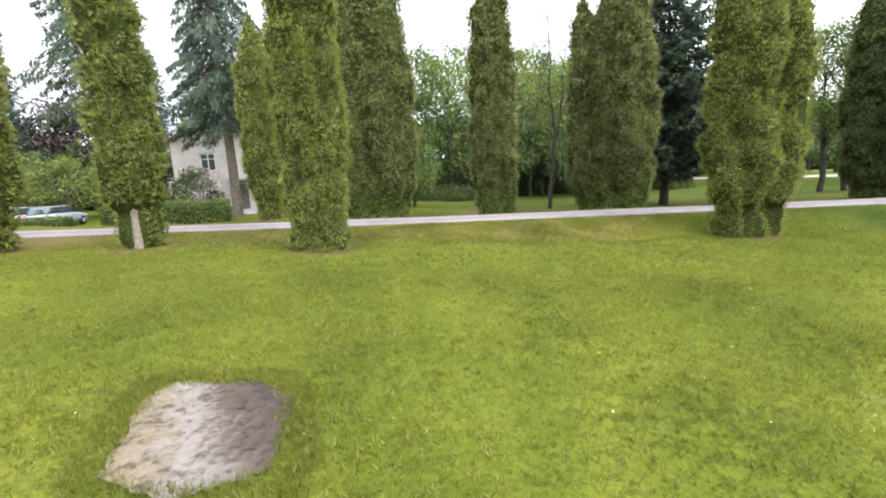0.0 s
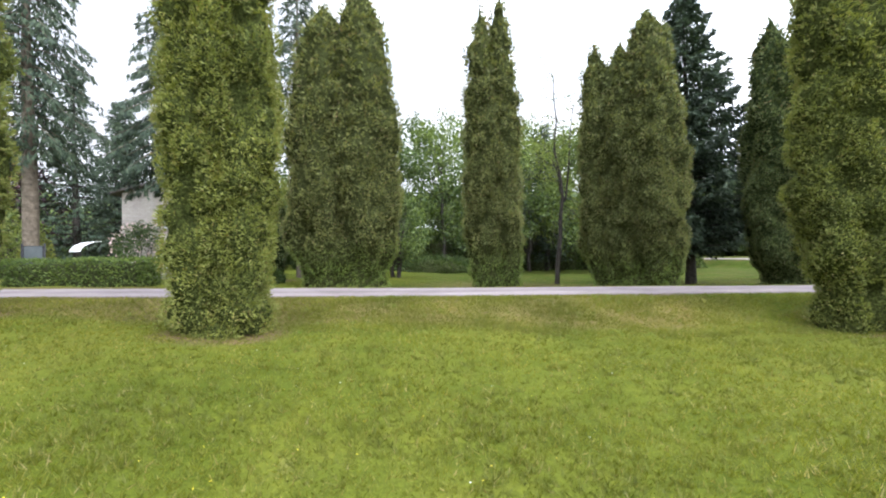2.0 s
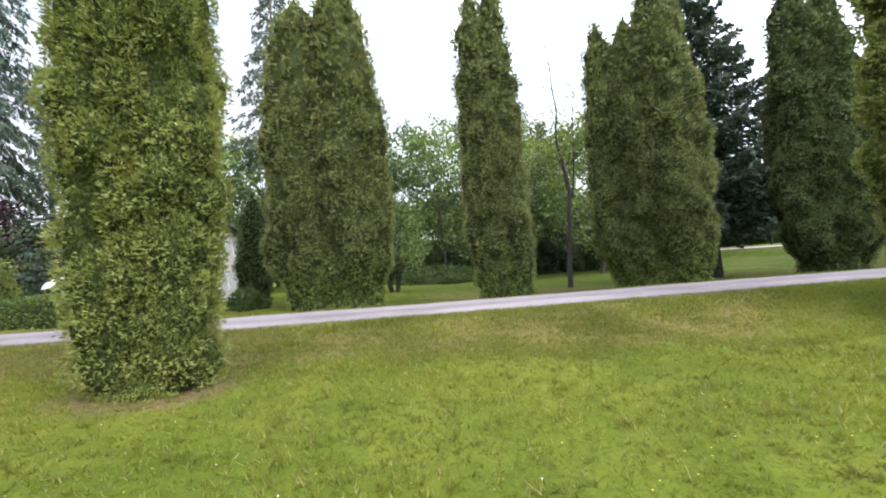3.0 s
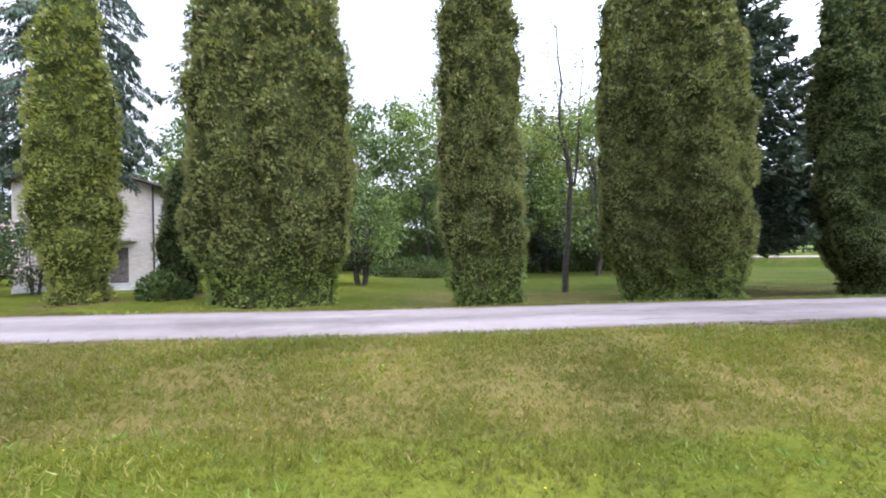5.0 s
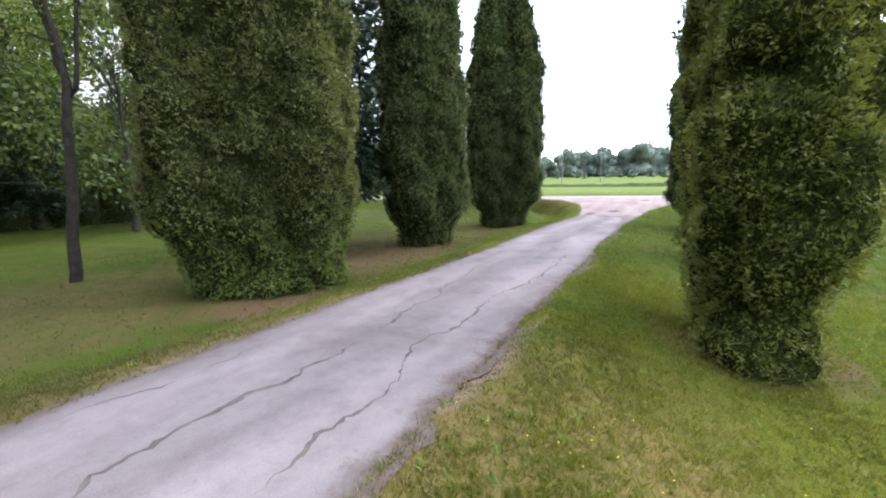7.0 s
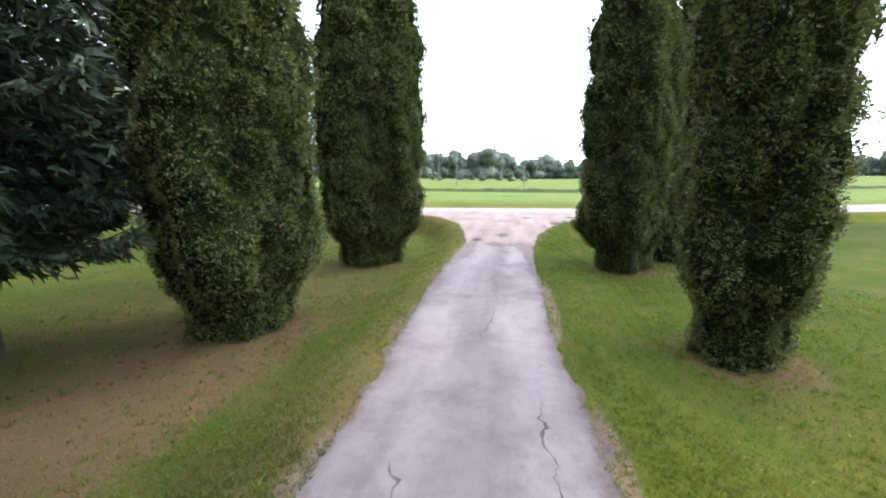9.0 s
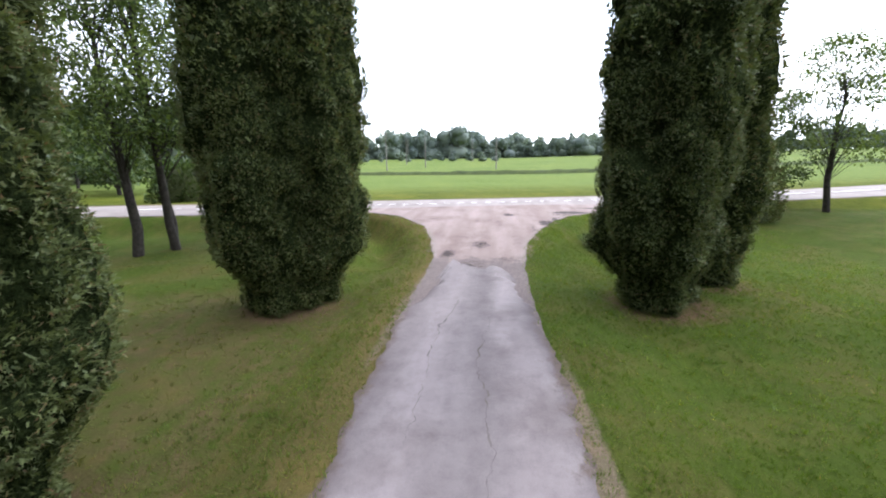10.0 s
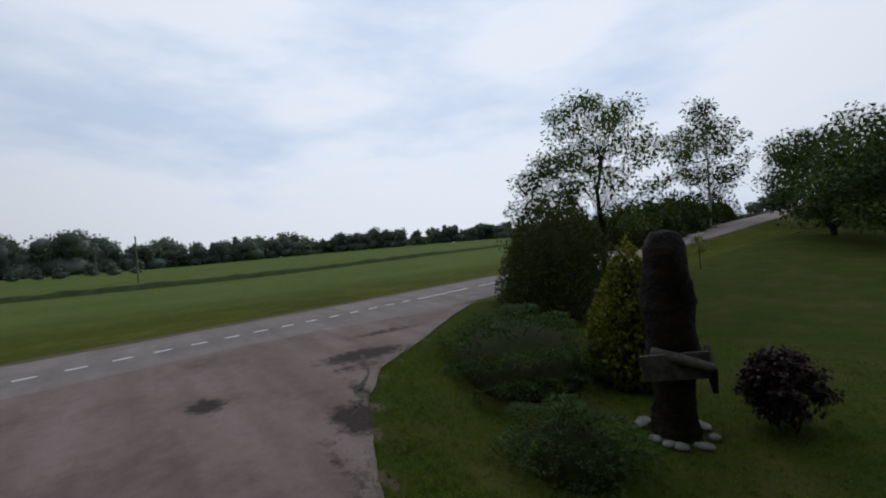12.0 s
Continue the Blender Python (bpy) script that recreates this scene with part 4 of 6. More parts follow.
def broadleaf(x, y, h, spread, base, seed, mat="leaf", bark="bark", clumps=34, per=90, leaf=0.2, r0=0.16, name="broadleaf_tree", label="", lean=(0, 0), stems=1, group="", flat=0.8, hollow=0.5, crook=0.055, tuft=0.34):
    """A broadleaf tree: bent tapered trunk, limbs out to leaf clumps with gaps between them."""
    rng = np.random.default_rng(seed)
    tree = thing(name, (x, y, gz(x, y) - 0.04), label or "leafy green broadleaf tree at the wood edge", "tree" if "tree" in name else "shrub", group)
    rows, P, D = [], [], []
    u = rng.normal(0, 1, (clumps, 3))
    u = unit(u) * (hollow + (1 - hollow) * rng.random((clumps, 1)) ** 0.5)
    ch = (h - base) / 2
    C = np.stack([u[:, 0] * spread * (1 - 0.25 * u[:, 2]), u[:, 1] * spread * (1 - 0.25 * u[:, 2]), base + ch + u[:, 2] * ch * 0.92], -1)
    C[:, :2] += np.array(lean) * (C[:, 2:3] / h)
    for s in range(stems):
        a = s * 6.28 / stems + rng.random()
        ox, oy = (0.0, 0.0) if stems == 1 else (0.18 * np.cos(a), 0.18 * np.sin(a))
        zz = np.linspace(-0.1, base + ch * (1.1 if crook < 0.1 else 1.5), 8)
        bx = ox * (1 + 3 * zz / h) + np.array(lean)[0] * zz / h + rng.normal(0, crook, 8).cumsum() * (h / 9)
        by = oy * (1 + 3 * zz / h) + np.array(lean)[1] * zz / h + rng.normal(0, crook, 8).cumsum() * (h / 9)
        tr = np.stack([bx, by, zz], -1)
        rows.insert(s, (tr, r0 / stems**0.5 * np.linspace(1.15, 0.35, 8)))
        for c in C[s::stems]:
            k = np.clip(c[2] - spread * 0.7 - rng.random() * 0.5, base * 0.7, zz[-1] * 0.95)
            st = np.array([np.interp(k, zz, tr[:, i]) for i in range(3)])
            t = np.linspace(0, 1, 5)[:, None]
            way = st + (c - st) * t + np.array([0, 0, 1.0]) * (np.sin(np.pi * t) * 0.12 * np.linalg.norm(c - st)) + rng.normal(0, 0.04, (5, 3)) * np.sin(np.pi * t)
            rows.append((way, r0 * 0.14 * np.linspace(1, 0.15, 5)))
    v, f = tubes(rows[:stems], 8)
    v2, f2 = tubes(rows[stems:], 3)
    v, f = np.concatenate([v, v2]), np.concatenate([f, f2 + len(v)])
    mesh_np("trunk", v, f, M[bark], tree, True)
    size = spread * tuft * rng.uniform(0.6, 1.25, clumps)
    g = rng.normal(0, 1, (clumps, per, 3))
    g = g / (np.linalg.norm(g, axis=-1, keepdims=True) + 1e-6) * rng.random((clumps, per, 1)) ** 0.45
    P = (C[:, None] + g * size[:, None, None] * np.array([1.15, 1.15, flat])).reshape(-1, 3)
    P[:, 2] = np.maximum(P[:, 2], 0.06)
    D = g.reshape(-1, 3) * np.array([1, 1, 0.5]) + np.array([0, 0, -0.15]) + rng.normal(0, 0.5, (len(P), 3))
    N = unit(rng.normal(0, 0.6, (len(P), 3)) + np.array([0, 0, 1.0]))
    V, F = leaves(P, D, N, leaf * rng.uniform(0.7, 1.3, len(P)), leaf * rng.uniform(0.5, 0.8, len(P)), 0.2)
    mesh_np("crown", V, F, M[mat], tree)
    return tree


def shrub_mound(x, y, rx, ry, h, seed, mat, name="shrub", label="", category="shrub", leaf=0.16, n=2600, layers=0, rz=0.0, cone=False):
    """A dense shrub: dark inner mass and a skin of sprays."""
    rng = np.random.default_rng(seed)
    ob = thing(name, (x, y, gz(x, y) - 0.03), label, category, rz=rz)
    u = unit(rng.normal(0, 1, (n, 3)))
    u[:, 2] = np.abs(u[:, 2])
    th = np.arctan2(u[:, 1], u[:, 0])
    p = rng.random(3) * 6.28
    lump = 1 + 0.11 * np.sin(3 * th + 4 * u[:, 2] + p[0]) + 0.08 * np.sin(5 * th - 3 * u[:, 2] + p[1])
    rad = lump * (0.86 + 0.16 * rng.random(n))
    P = u * rad[:, None]
    if layers:
        zl = np.clip(P[:, 2], 0, 1)
        P[:, 2] = (np.floor(zl * layers + 0.3 * np.sin(2 * th + p[2])) + 0.45 * rng.random(n)) / layers
        P[:, :2] *= (1.08 - 0.55 * P[:, 2:3])
    if cone:
        hz = 1 - np.sqrt(rng.random(n)) * 0.99
        wid = np.interp(hz, [0, 0.12, 0.45, 0.8, 1], [0.8, 1.0, 0.8, 0.35, 0.04])
        P = np.stack([np.cos(th) * wid * lump * (0.88 + 0.14 * rng.random(n)), np.sin(th) * wid * lump * (0.88 + 0.14 * rng.random(n)), hz], -1)
    P *= np.array([rx, ry, h])
    P[:, 2] = np.maximum(P[:, 2], 0.03)
    D = u * np.array([1, 1, 0.55]) + np.array([0, 0, 0.25]) + rng.normal(0, 0.32, (n, 3))
    V = sprays(P - unit(D) * leaf * 0.4, D, unit(np.cross(D, rng.normal(0, 1, D.shape))), leaf * rng.uniform(0.8, 1.4, n), np.full(n, leaf * 0.46), rng, 3, 0.6)
    mesh_np("foliage", V, np.arange(len(V)).reshape(-1, 3), M[mat], ob)
    a, b2 = np.arange(18) * 2 * np.pi / 18, np.linspace(0, 1, 8)
    k = 0.80 if not layers else 0.62
    rr = np.sqrt(np.clip(1 - b2**2.4, 0.0, 1)) * k + 0.01 if not cone else np.interp(b2, [0, 0.12, 0.45, 0.8, 1], [0.8, 1.0, 0.8, 0.35, 0.02]) * 0.78
    ring = np.stack([rx * rr[:, None] * np.cos(a), ry * rr[:, None] * np.sin(a), np.repeat((b2 * h * 0.86)[:, None], 18, 1)], -1)
    i, j = np.meshgrid(np.arange(7), np.arange(18), indexing="ij")
    q = np.stack([i * 18 + j, i * 18 + (j + 1) % 18, (i + 1) * 18 + (j + 1) % 18, (i + 1) * 18 + j], -1).reshape(-1, 4)
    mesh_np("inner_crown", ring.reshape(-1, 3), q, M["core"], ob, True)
    return ob


TH, TB, TD = M["thuja"], M["thuja_brown"], M["thuja_dark"]
YG = "tall yellow-green columnar arborvitae on the lawn"
# south row
arborvitae(-14.8, 13.0, [(0, 0, 11.0, 1.05), (0.4, 0.3, 10, 0.85)], TH, 0.5, 0.75, 1, YG, fine=0.6)
arborvitae(-9.9, 13.6, [(-0.1, 0, 12.0, 0.72), (0.3, 0.25, 11.0, 0.6)], TH, 1.2, 0.66, 2, "yellow-green arborvitae with a bare pale trunk foot", gap=(-1.35, 0.75), fine=0.85)
arborvitae(-3.84, 13.05, [(-0.32, 0, 13.0, 0.79), (0.26, 0.15, 12.6, 0.76), (-0.05, 0.35, 12.0, 0.77)], TH, 0.7, 0.88, 3, YG, fine=1.5)
arborvitae(10.75, 14.75, [(-0.6, -0.06, 12.3, 0.95), (0.6, 0.1, 12.0, 0.88)], TH, 0.95, 0.74, 4, "twin-stemmed yellow-green arborvitae with a bare pale foot", gap=(-1.5, 0.4), fine=1.4)
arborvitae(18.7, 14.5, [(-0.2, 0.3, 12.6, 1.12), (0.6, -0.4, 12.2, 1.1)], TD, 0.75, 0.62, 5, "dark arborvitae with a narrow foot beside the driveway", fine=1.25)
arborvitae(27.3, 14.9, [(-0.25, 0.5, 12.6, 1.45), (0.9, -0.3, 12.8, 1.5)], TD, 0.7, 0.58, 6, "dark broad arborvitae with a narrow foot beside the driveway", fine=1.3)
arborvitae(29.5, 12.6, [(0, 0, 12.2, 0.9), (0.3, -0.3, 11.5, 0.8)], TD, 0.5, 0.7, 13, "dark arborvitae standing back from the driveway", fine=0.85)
# north row
arborvitae(-9.8, 24.0, [(0, 0, 10.5, 0.9), (0.3, 0.2, 9.0, 0.65)], TH, 0.4, 0.8, 7, "yellow-green arborvitae across the driveway", fine=0.85)
arborvitae(-3.8, 24.6, [(-1.0, 0, 12.8, 1.65), (0.8, -0.1, 13.6, 1.65), (0.0, 0.7, 12, 1.5)], TB, 0.3, 0.8, 8, "broad many-stemmed olive-green arborvitae across the driveway", fine=0.85)
arborvitae(2.85, 22.3, [(-0.42, 0.15, 11.8, 0.84), (0.42, 0.1, 12.2, 0.84)], TB, 1.25, 0.8, 9, "bronze-tinged twin-topped arborvitae beside the driveway", fine=1.2)
arborvitae(10.1, 24.7, [(-1.6, 0.8, 11.8, 1.0), (-0.5, 0.2, 11.6, 1.3), (0.6, -0.2, 12.9, 1.5), (1.1, 0.4, 11.4, 1.2)], TB, 0.5, 0.85, 10, "broad green-brown arborvitae clump across the driveway", fine=1.15)
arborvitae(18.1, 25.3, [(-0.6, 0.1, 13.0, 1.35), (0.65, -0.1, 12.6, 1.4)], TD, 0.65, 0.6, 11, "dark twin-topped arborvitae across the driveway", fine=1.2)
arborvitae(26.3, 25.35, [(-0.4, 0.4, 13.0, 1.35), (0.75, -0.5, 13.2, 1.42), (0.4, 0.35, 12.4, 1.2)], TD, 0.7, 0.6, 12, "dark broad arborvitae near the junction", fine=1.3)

# spruces and firs
spruce(15.4, 29.2, 18.0, 4.3, 2.2, 20, r0=0.26, droop=0.2, dens=2.3, tips=0.25, needle=0.78, label="dark fir with a visible trunk behind the arborvitae row")
spruce(37.5, 30.1, 19.0, 3.6, 3.3, 21, r0=0.2, droop=0.34, dens=3.2, tips=0.4, needle=0.46, label="dark spruce with a bare lower trunk near the junction")
spruce(-14.2, 29.0, 21.0, 3.6, 6.4, 22, r0=0.3, droop=0.85, dens=1.9, tips=1.5, needle=0.62, label="tall spruce with hanging boughs before the house")
spruce(-20.0, 26.0, 22.0, 3.4, 7.0, 23, r0=0.33, droop=0.8, dens=1.4, tips=1.4, needle=0.62, label="tall spruce with hanging boughs behind the hedge")
spruce(-8.2, 31.5, 20.0, 3.0, 8.5, 24, r0=0.3, droop=0.7, dens=1.0, tips=0.8, needle=0.62, label="tall spruce with hanging boughs beside the house")
for k, (sx, sy, sh) in enumerate(((-33, 44, 20), (-39, 38, 18), (-27, 50, 21), (-46, 46, 22), (13, 52, 17), (20, 47, 18), (-30.5, 47, 18), (-36, 53, 20))):
    spruce(sx, sy, sh, 3.4, 1.5, 30 + k, r0=0.3, droop=0.35, dens=0.35, tips=0.3, label="dark spruce at the edge of the wood")

# slender crooked tree on the lawn
def crooked_tree(x, y, seed):
    rng = np.random.default_rng(seed)
    tree = thing("broadleaf_tree", (x, y, gz(x, y) - 0.04), "slender crooked forked tree with thin foliage on the lawn", "tree")
    s = np.array([0.79, -0.62, 0.0])
    def limb(pairs, r1, r2):
        p = np.array([s * a + [0.035 * math.sin(3 * z), 0.035 * math.cos(2 * z), min(z, 2.2) + 1.25 * max(z - 2.2, 0)] for a, z in pairs])
        return p, np.linspace(r1, r2, len(p))
    rows = [
        limb(((0, -0.1), (0.02, 0.3), (0.08, 1.2), (0.2, 2.2), (0.3, 3.0), (0.38, 3.8), (0.44, 4.6), (0.42, 5.4), (0.28, 6.2), (0.02, 6.9), (0.1, 7.6), (0.22, 8.4), (0.1, 9.4), (0.05, 10.6)), 0.16, 0.03),
        limb(((0.4, 4.2), (0.62, 4.55), (0.72, 5.0), (0.95, 6.2), (1.0, 7.4), (1.2, 8.8)), 0.08, 0.02),
        limb(((0.44, 4.7), (0.3, 5.0), (0.33, 5.6), (0.1, 6.2), (-0.35, 6.9), (-0.9, 7.5)), 0.07, 0.015),
        limb(((0.4, 5.4), (-0.2, 5.6), (-0.9, 5.7), (-1.6, 5.75)), 0.03, 0.01),
        limb(((0.3, 6.1), (-0.4, 6.4), (-1.2, 6.9)), 0.03, 0.01),
        limb(((0.22, 2.4), (-0.1, 3.0), (0.0, 3.3), (-0.1, 3.6)), 0.03, 0.008),
        limb(((0.2, 2.3), (-0.5, 2.6), (-1.3, 2.65)), 0.02, 0.006),
    ]
    ends = []
    for p, _ in rows[:5]:
        for q in p[len(p) // 2:]:
            for _k in range(4):
                e = q + rng.normal(0, 1, 3) * [0.75, 0.75, 0.45] + [0, 0, 0.3]
                rows.append((np.linspace(q, e, 4) + rng.normal(0, 0.04, (4, 3)), np.linspace(0.016, 0.005, 4)))
                ends.append(e)
    v, f = tubes(rows, 6)
    mesh_np("trunk", v, f, M["bark_dark"], tree, True)
    C = np.array(ends)
    C = C[C[:, 2] > 4.4]
    g = rng.normal(0, 0.32, (len(C), 50, 3))
    P = (C[:, None] + g).reshape(-1, 3)
    V, F = leaves(P, rng.normal(0, 1, P.shape), unit(rng.normal(0, 0.6, P.shape) + [0, 0, 1.0]), rng.uniform(0.09, 0.15, len(P)), rng.uniform(0.06, 0.09, len(P)), 0.2)
    mesh_np("crown", V, F, M["leaf_light"], tree)


crooked_tree(7.65, 30.0, 40)
# trunks near the junction
broadleaf(31.8, 35.5, 14.0, 3.0, 3.8, 41, "leaf", "bark_dark", 70, 150, 0.18, 0.2, label="slim dark-trunked tree on the lawn by the road")
broadleaf(33.1, 34.7, 14.5, 3.4, 4.0, 42, "leaf", "bark_dark", 76, 150, 0.18, 0.26, label="twin-trunked tree on the lawn by the road", stems=2)
# shrub trees on the lawn
broadleaf(-2.4, 33.2, 6.2, 2.3, 0.9, 43, "leaf", "bark_dark", 46, 110, 0.15, 0.2, label="many-stemmed leafy small tree on the lawn", stems=4)
broadleaf(-4.6, 34.6, 5.6, 2.0, 1.0, 44, "leaf_dark", "bark_dark", 36, 100, 0.15, 0.26, label="dark small tree on the lawn")
shrub_mound(0.2, 43.5, 4.2, 1.8, 1.5, 45, "leaf_dark", "bush", "low dark green rounded bush on the lawn", n=3200, leaf=0.2)
shrub_mound(5.0, 32.0, 0.35, 0.35, 0.4, 46, "leaf_light", "bush", "small green sprout bush in the lawn grass", n=160, leaf=0.14)
arborvitae(-8.2, 26.95, [(0, 0, 5.2, 0.68)], TD, 0.3, 0.85, 48, "low dark arborvitae between the house and the driveway", fine=0.7)
shrub_mound(-8.0, 25.3, 0.8, 0.7, 0.95, 47, "leaf_dark", "bush", "low dark green bush beside the arborvitae foot", n=1000)
# the wood behind
rng_w = np.random.default_rng(77)
woods = [(-9, 50, 13), (-4, 47, 12), (1.5, 51, 15), (6, 46, 12), (10.5, 50, 14), (15, 44, 12), (-1.5, 58, 16), (5, 60, 17), (12, 60, 16), (20, 56, 15), (25, 50, 13), (29, 57, 14), (-13, 57, 16), (-18, 52, 14), (-24, 60, 17), (-7, 66, 18), (9, 70, 18), (18, 68, 18), (35, 60, 12), (40, 68, 13), (27, 64, 14), (-30, 66, 18)]
for k, (tx, ty, th_) in enumerate(woods):
    broadleaf(tx, ty, th_ * 1.25, 3.8 + rng_w.random(), 1.0 + rng_w.random() * 1.5, 100 + k, ("leaf", "leaf_dark", "leaf", "leaf_dark", "leaf_light")[k % 5], "bark_dark", 56, 100 if ty < 52 else 56, 0.32 if ty < 52 else 0.5, 0.2, group="trees of the wood edge")
for k in range(16):
    tx, ty = -14 + k * 2.9 + rng_w.normal(0, 0.6), 54 + rng_w.normal(0, 2.0)
    shrub_mound(tx, ty, 2.4, 1.7, 3.6 + rng_w.random() * 2.2, 140 + k, "leaf_dark", "bush", "dark green undergrowth bush at the wood edge", n=700, leaf=0.36)
# left of the house
broadleaf(-38, 43, 12, 4.2, 1.2, 60, "purple", "bark_dark", 60, 80, 0.36, 0.3, label="dark purple-leaved tree behind the hedge")
broadleaf(-36.5, 36.5, 7.0, 2.6, 0.6, 61, "leaf_light", "bark", 40, 90, 0.2, 0.12, label="small light green leafy tree by the parked cars")
broadleaf(-31.5, 35.5, 5.5, 2.4, 0.9, 62, "leaf_light", "bark", 44, 90, 0.24, 0.14, label="light green leafy tree behind the parked cars")
shrub_mound(-21.8, 28.2, 0.8, 0.8, 3.2, 63, "thuja", "conifer_shrub", "small bronze conical conifer behind the hedge", n=1300)
# right of the junction
broadleaf(43.6, -0.6, 11.2, 3.9, 2.6, 64, "leaf", "bark_dark", 60, 150, 0.17, 0.17, hollow=0.15, flat=0.55, tuft=0.27, crook=0.09, label="airy ash-like tree by the road bend")
broadleaf(45.6, 1.8, 6.6, 2.3, 0.6, 77, "leaf_dark", "bark_dark", 40, 130, 0.17, 0.1, label="dark leafy small tree behind the domed arborvitae", stems=3)
shrub_mound(41.9, 6.0, 2.35, 2.35, 4.4, 65, "thuja_dark", "arborvitae_shrub", "large dark dome-shaped arborvitae beside the road", n=9000, leaf=0.13)
broadleaf(57.8, -50, 19.0, 5.0, 4.5, 66, "leaf_dark", "birch", 60, 90, 0.42, 0.26, flat=1.0, tuft=0.3, label="tall birch with a pale trunk across the climbing road")
broadleaf(48.4, -52, 13.5, 3.6, 2.5, 67, "leaf_dark", "birch", 46, 70, 0.36, 0.2, label="birch farther up the climbing road")
broadleaf(40.0, -30, 11.0, 4.4, 0.5, 68, "leaf_dark", "bark_dark", 80, 110, 0.3, 0.22, label="dark broad tree on the sloping lawn")
broadleaf(35.5, -22, 9.5, 4.4, 0.5, 69, "leaf_dark", "bark_dark", 80, 110, 0.3, 0.22, label="dark broad tree on the sloping lawn")
for k, (tx, ty) in enumerate(((43, -42), (40, -50), (37, -44), (43.5, -64), (36, -60), (47, -80))):
    broadleaf(tx, ty, 8 + k % 3, 3.8, 0.6, 160 + k, "leaf_dark", "bark_dark", 44, 60, 0.42, 0.18, label="dark leafy tree in the thicket on the slope")
for k, (tx, ty, th_) in enumerate(((53.5, -18, 3.5), (54.5, -26, 4.5), (56, -34, 5), (57.5, -42, 5.5), (61, -56, 6.5), (63, -68, 7))):
    shrub_mound(tx, ty, 3.4, 3.4, th_, 190 + k, "leaf_dark", "bush", "dark green roadside bush across the climbing road", n=1100, leaf=0.4)
shrub_mound(35.9, 10.75, 0.9, 0.9, 3.35, 71, "gold", "golden_conifer", "golden-tipped conical arborvitae behind the carved post", n=3600, leaf=0.15, cone=True)


def juniper(x, y, rx, ry, h, seed, label, rz=0.0, pad=1.0):
    """A spreading juniper: cushions of fine plumes in two shelves, dark and undercut between them."""
    rng = np.random.default_rng(seed)
    ob = thing("spreading_juniper", (x, y, gz(x, y) - 0.03), label, "shrub", rz=rz)
    rows, PP, DD, NN = [], [], [], []
    ph = rng.random(3) * 6.28
    R = (rx + ry) / 2
    for q, zf, tilt in ((0.92, 0.14, 0.05), (0.8, 0.5, 0.06), (0.5, 0.74, 0.12), (0.16, 0.86, 0.1)):
        n = max(3, int(2 * np.pi * R * q / (0.74 * pad)))
        for a in (np.arange(n) + rng.random() + rng.uniform(-0.3, 0.3, n)) * 2 * np.pi / n:
            o = q * (1 + 0.09 * np.sin(3 * a + ph[0]) + 0.06 * np.sin(5 * a + ph[1]) + rng.normal(0, 0.05))
            c = np.array([rx * o * math.cos(a), ry * o * math.sin(a), h * zf * (1 + 0.1 * np.sin(2 * a + ph[2])) + rng.normal(0, 0.05) * h])
            out, tan = np.array([math.cos(a), math.sin(a), tilt]), np.array([-math.sin(a), math.cos(a), 0.0])
            la, lb, lc = pad * rng.uniform(0.34, 0.5), pad * rng.uniform(0.27, 0.4), pad * rng.uniform(0.15, 0.23)
            m = int(3300 * la * lb)
            g = unit(rng.normal(0, 1, (m, 3)))
            g[:, 2] = np.abs(g[:, 2])
            lump = 1 + 0.16 * np.sin(7 * g[:, 0] + ph[0] + a) * np.sin(6 * g[:, 1] + ph[1])
            g2 = g * lump[:, None]
            PP.append(c + out * (la * g2[:, :1]) + tan * (lb * g2[:, 1:2]) + np.array([0, 0, lc]) * g2[:, 2:])
            DD.append(out * (0.55 + 0.7 * g[:, :1]) + tan * (0.8 * g[:, 1:2]) + np.array([0, 0, 0.5]) * g[:, 2:] + rng.normal(0, 0.28, (m, 3)))
            NN.append(unit(np.array([0, 0, 1.0]) * (0.4 + g[:, 2:]) + rng.normal(0, 0.4, (m, 3))))
            u = np.linspace(0, 1, 5)[:, None]
            rows.append((c * np.concatenate([u, u, u ** 0.6], 1) + [0, 0, -0.02], np.linspace(0.03, 0.008, 5)))
    P, D, N = np.concatenate(PP), np.concatenate(DD), np.concatenate(NN)
    P[:, 2] = np.maximum(P[:, 2], 0.04)
    V = sprays(P, D, N, rng.uniform(0.05, 0.095, len(P)), rng.uniform(0.014, 0.022, len(P)), rng, 2, 0.5)
    mesh_np("foliage", V, np.arange(len(V)).reshape(-1, 3), M["juniper"], ob)
    v, f = tubes(rows, 4)
    mesh_np("boughs", v, f, M["bark_dark"], ob, True)
    a, b = np.arange(24) * 2 * np.pi / 24, np.linspace(0, 1, 7)
    rr = np.sqrt(np.clip(1 - b**2, 0, 1)) * 0.8 + 0.01
    ring = np.stack([rx * rr[:, None] * np.cos(a), ry * rr[:, None] * np.sin(a), np.repeat((b * h * 0.8)[:, None], 24, 1)], -1)
    i, j = np.meshgrid(np.arange(6), np.arange(24), indexing="ij")
    q = np.stack([i * 24 + j, i * 24 + (j + 1) % 24, (i + 1) * 24 + (j + 1) % 24, (i + 1) * 24 + j], -1).reshape(-1, 4)
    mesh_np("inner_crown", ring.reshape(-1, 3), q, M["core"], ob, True)


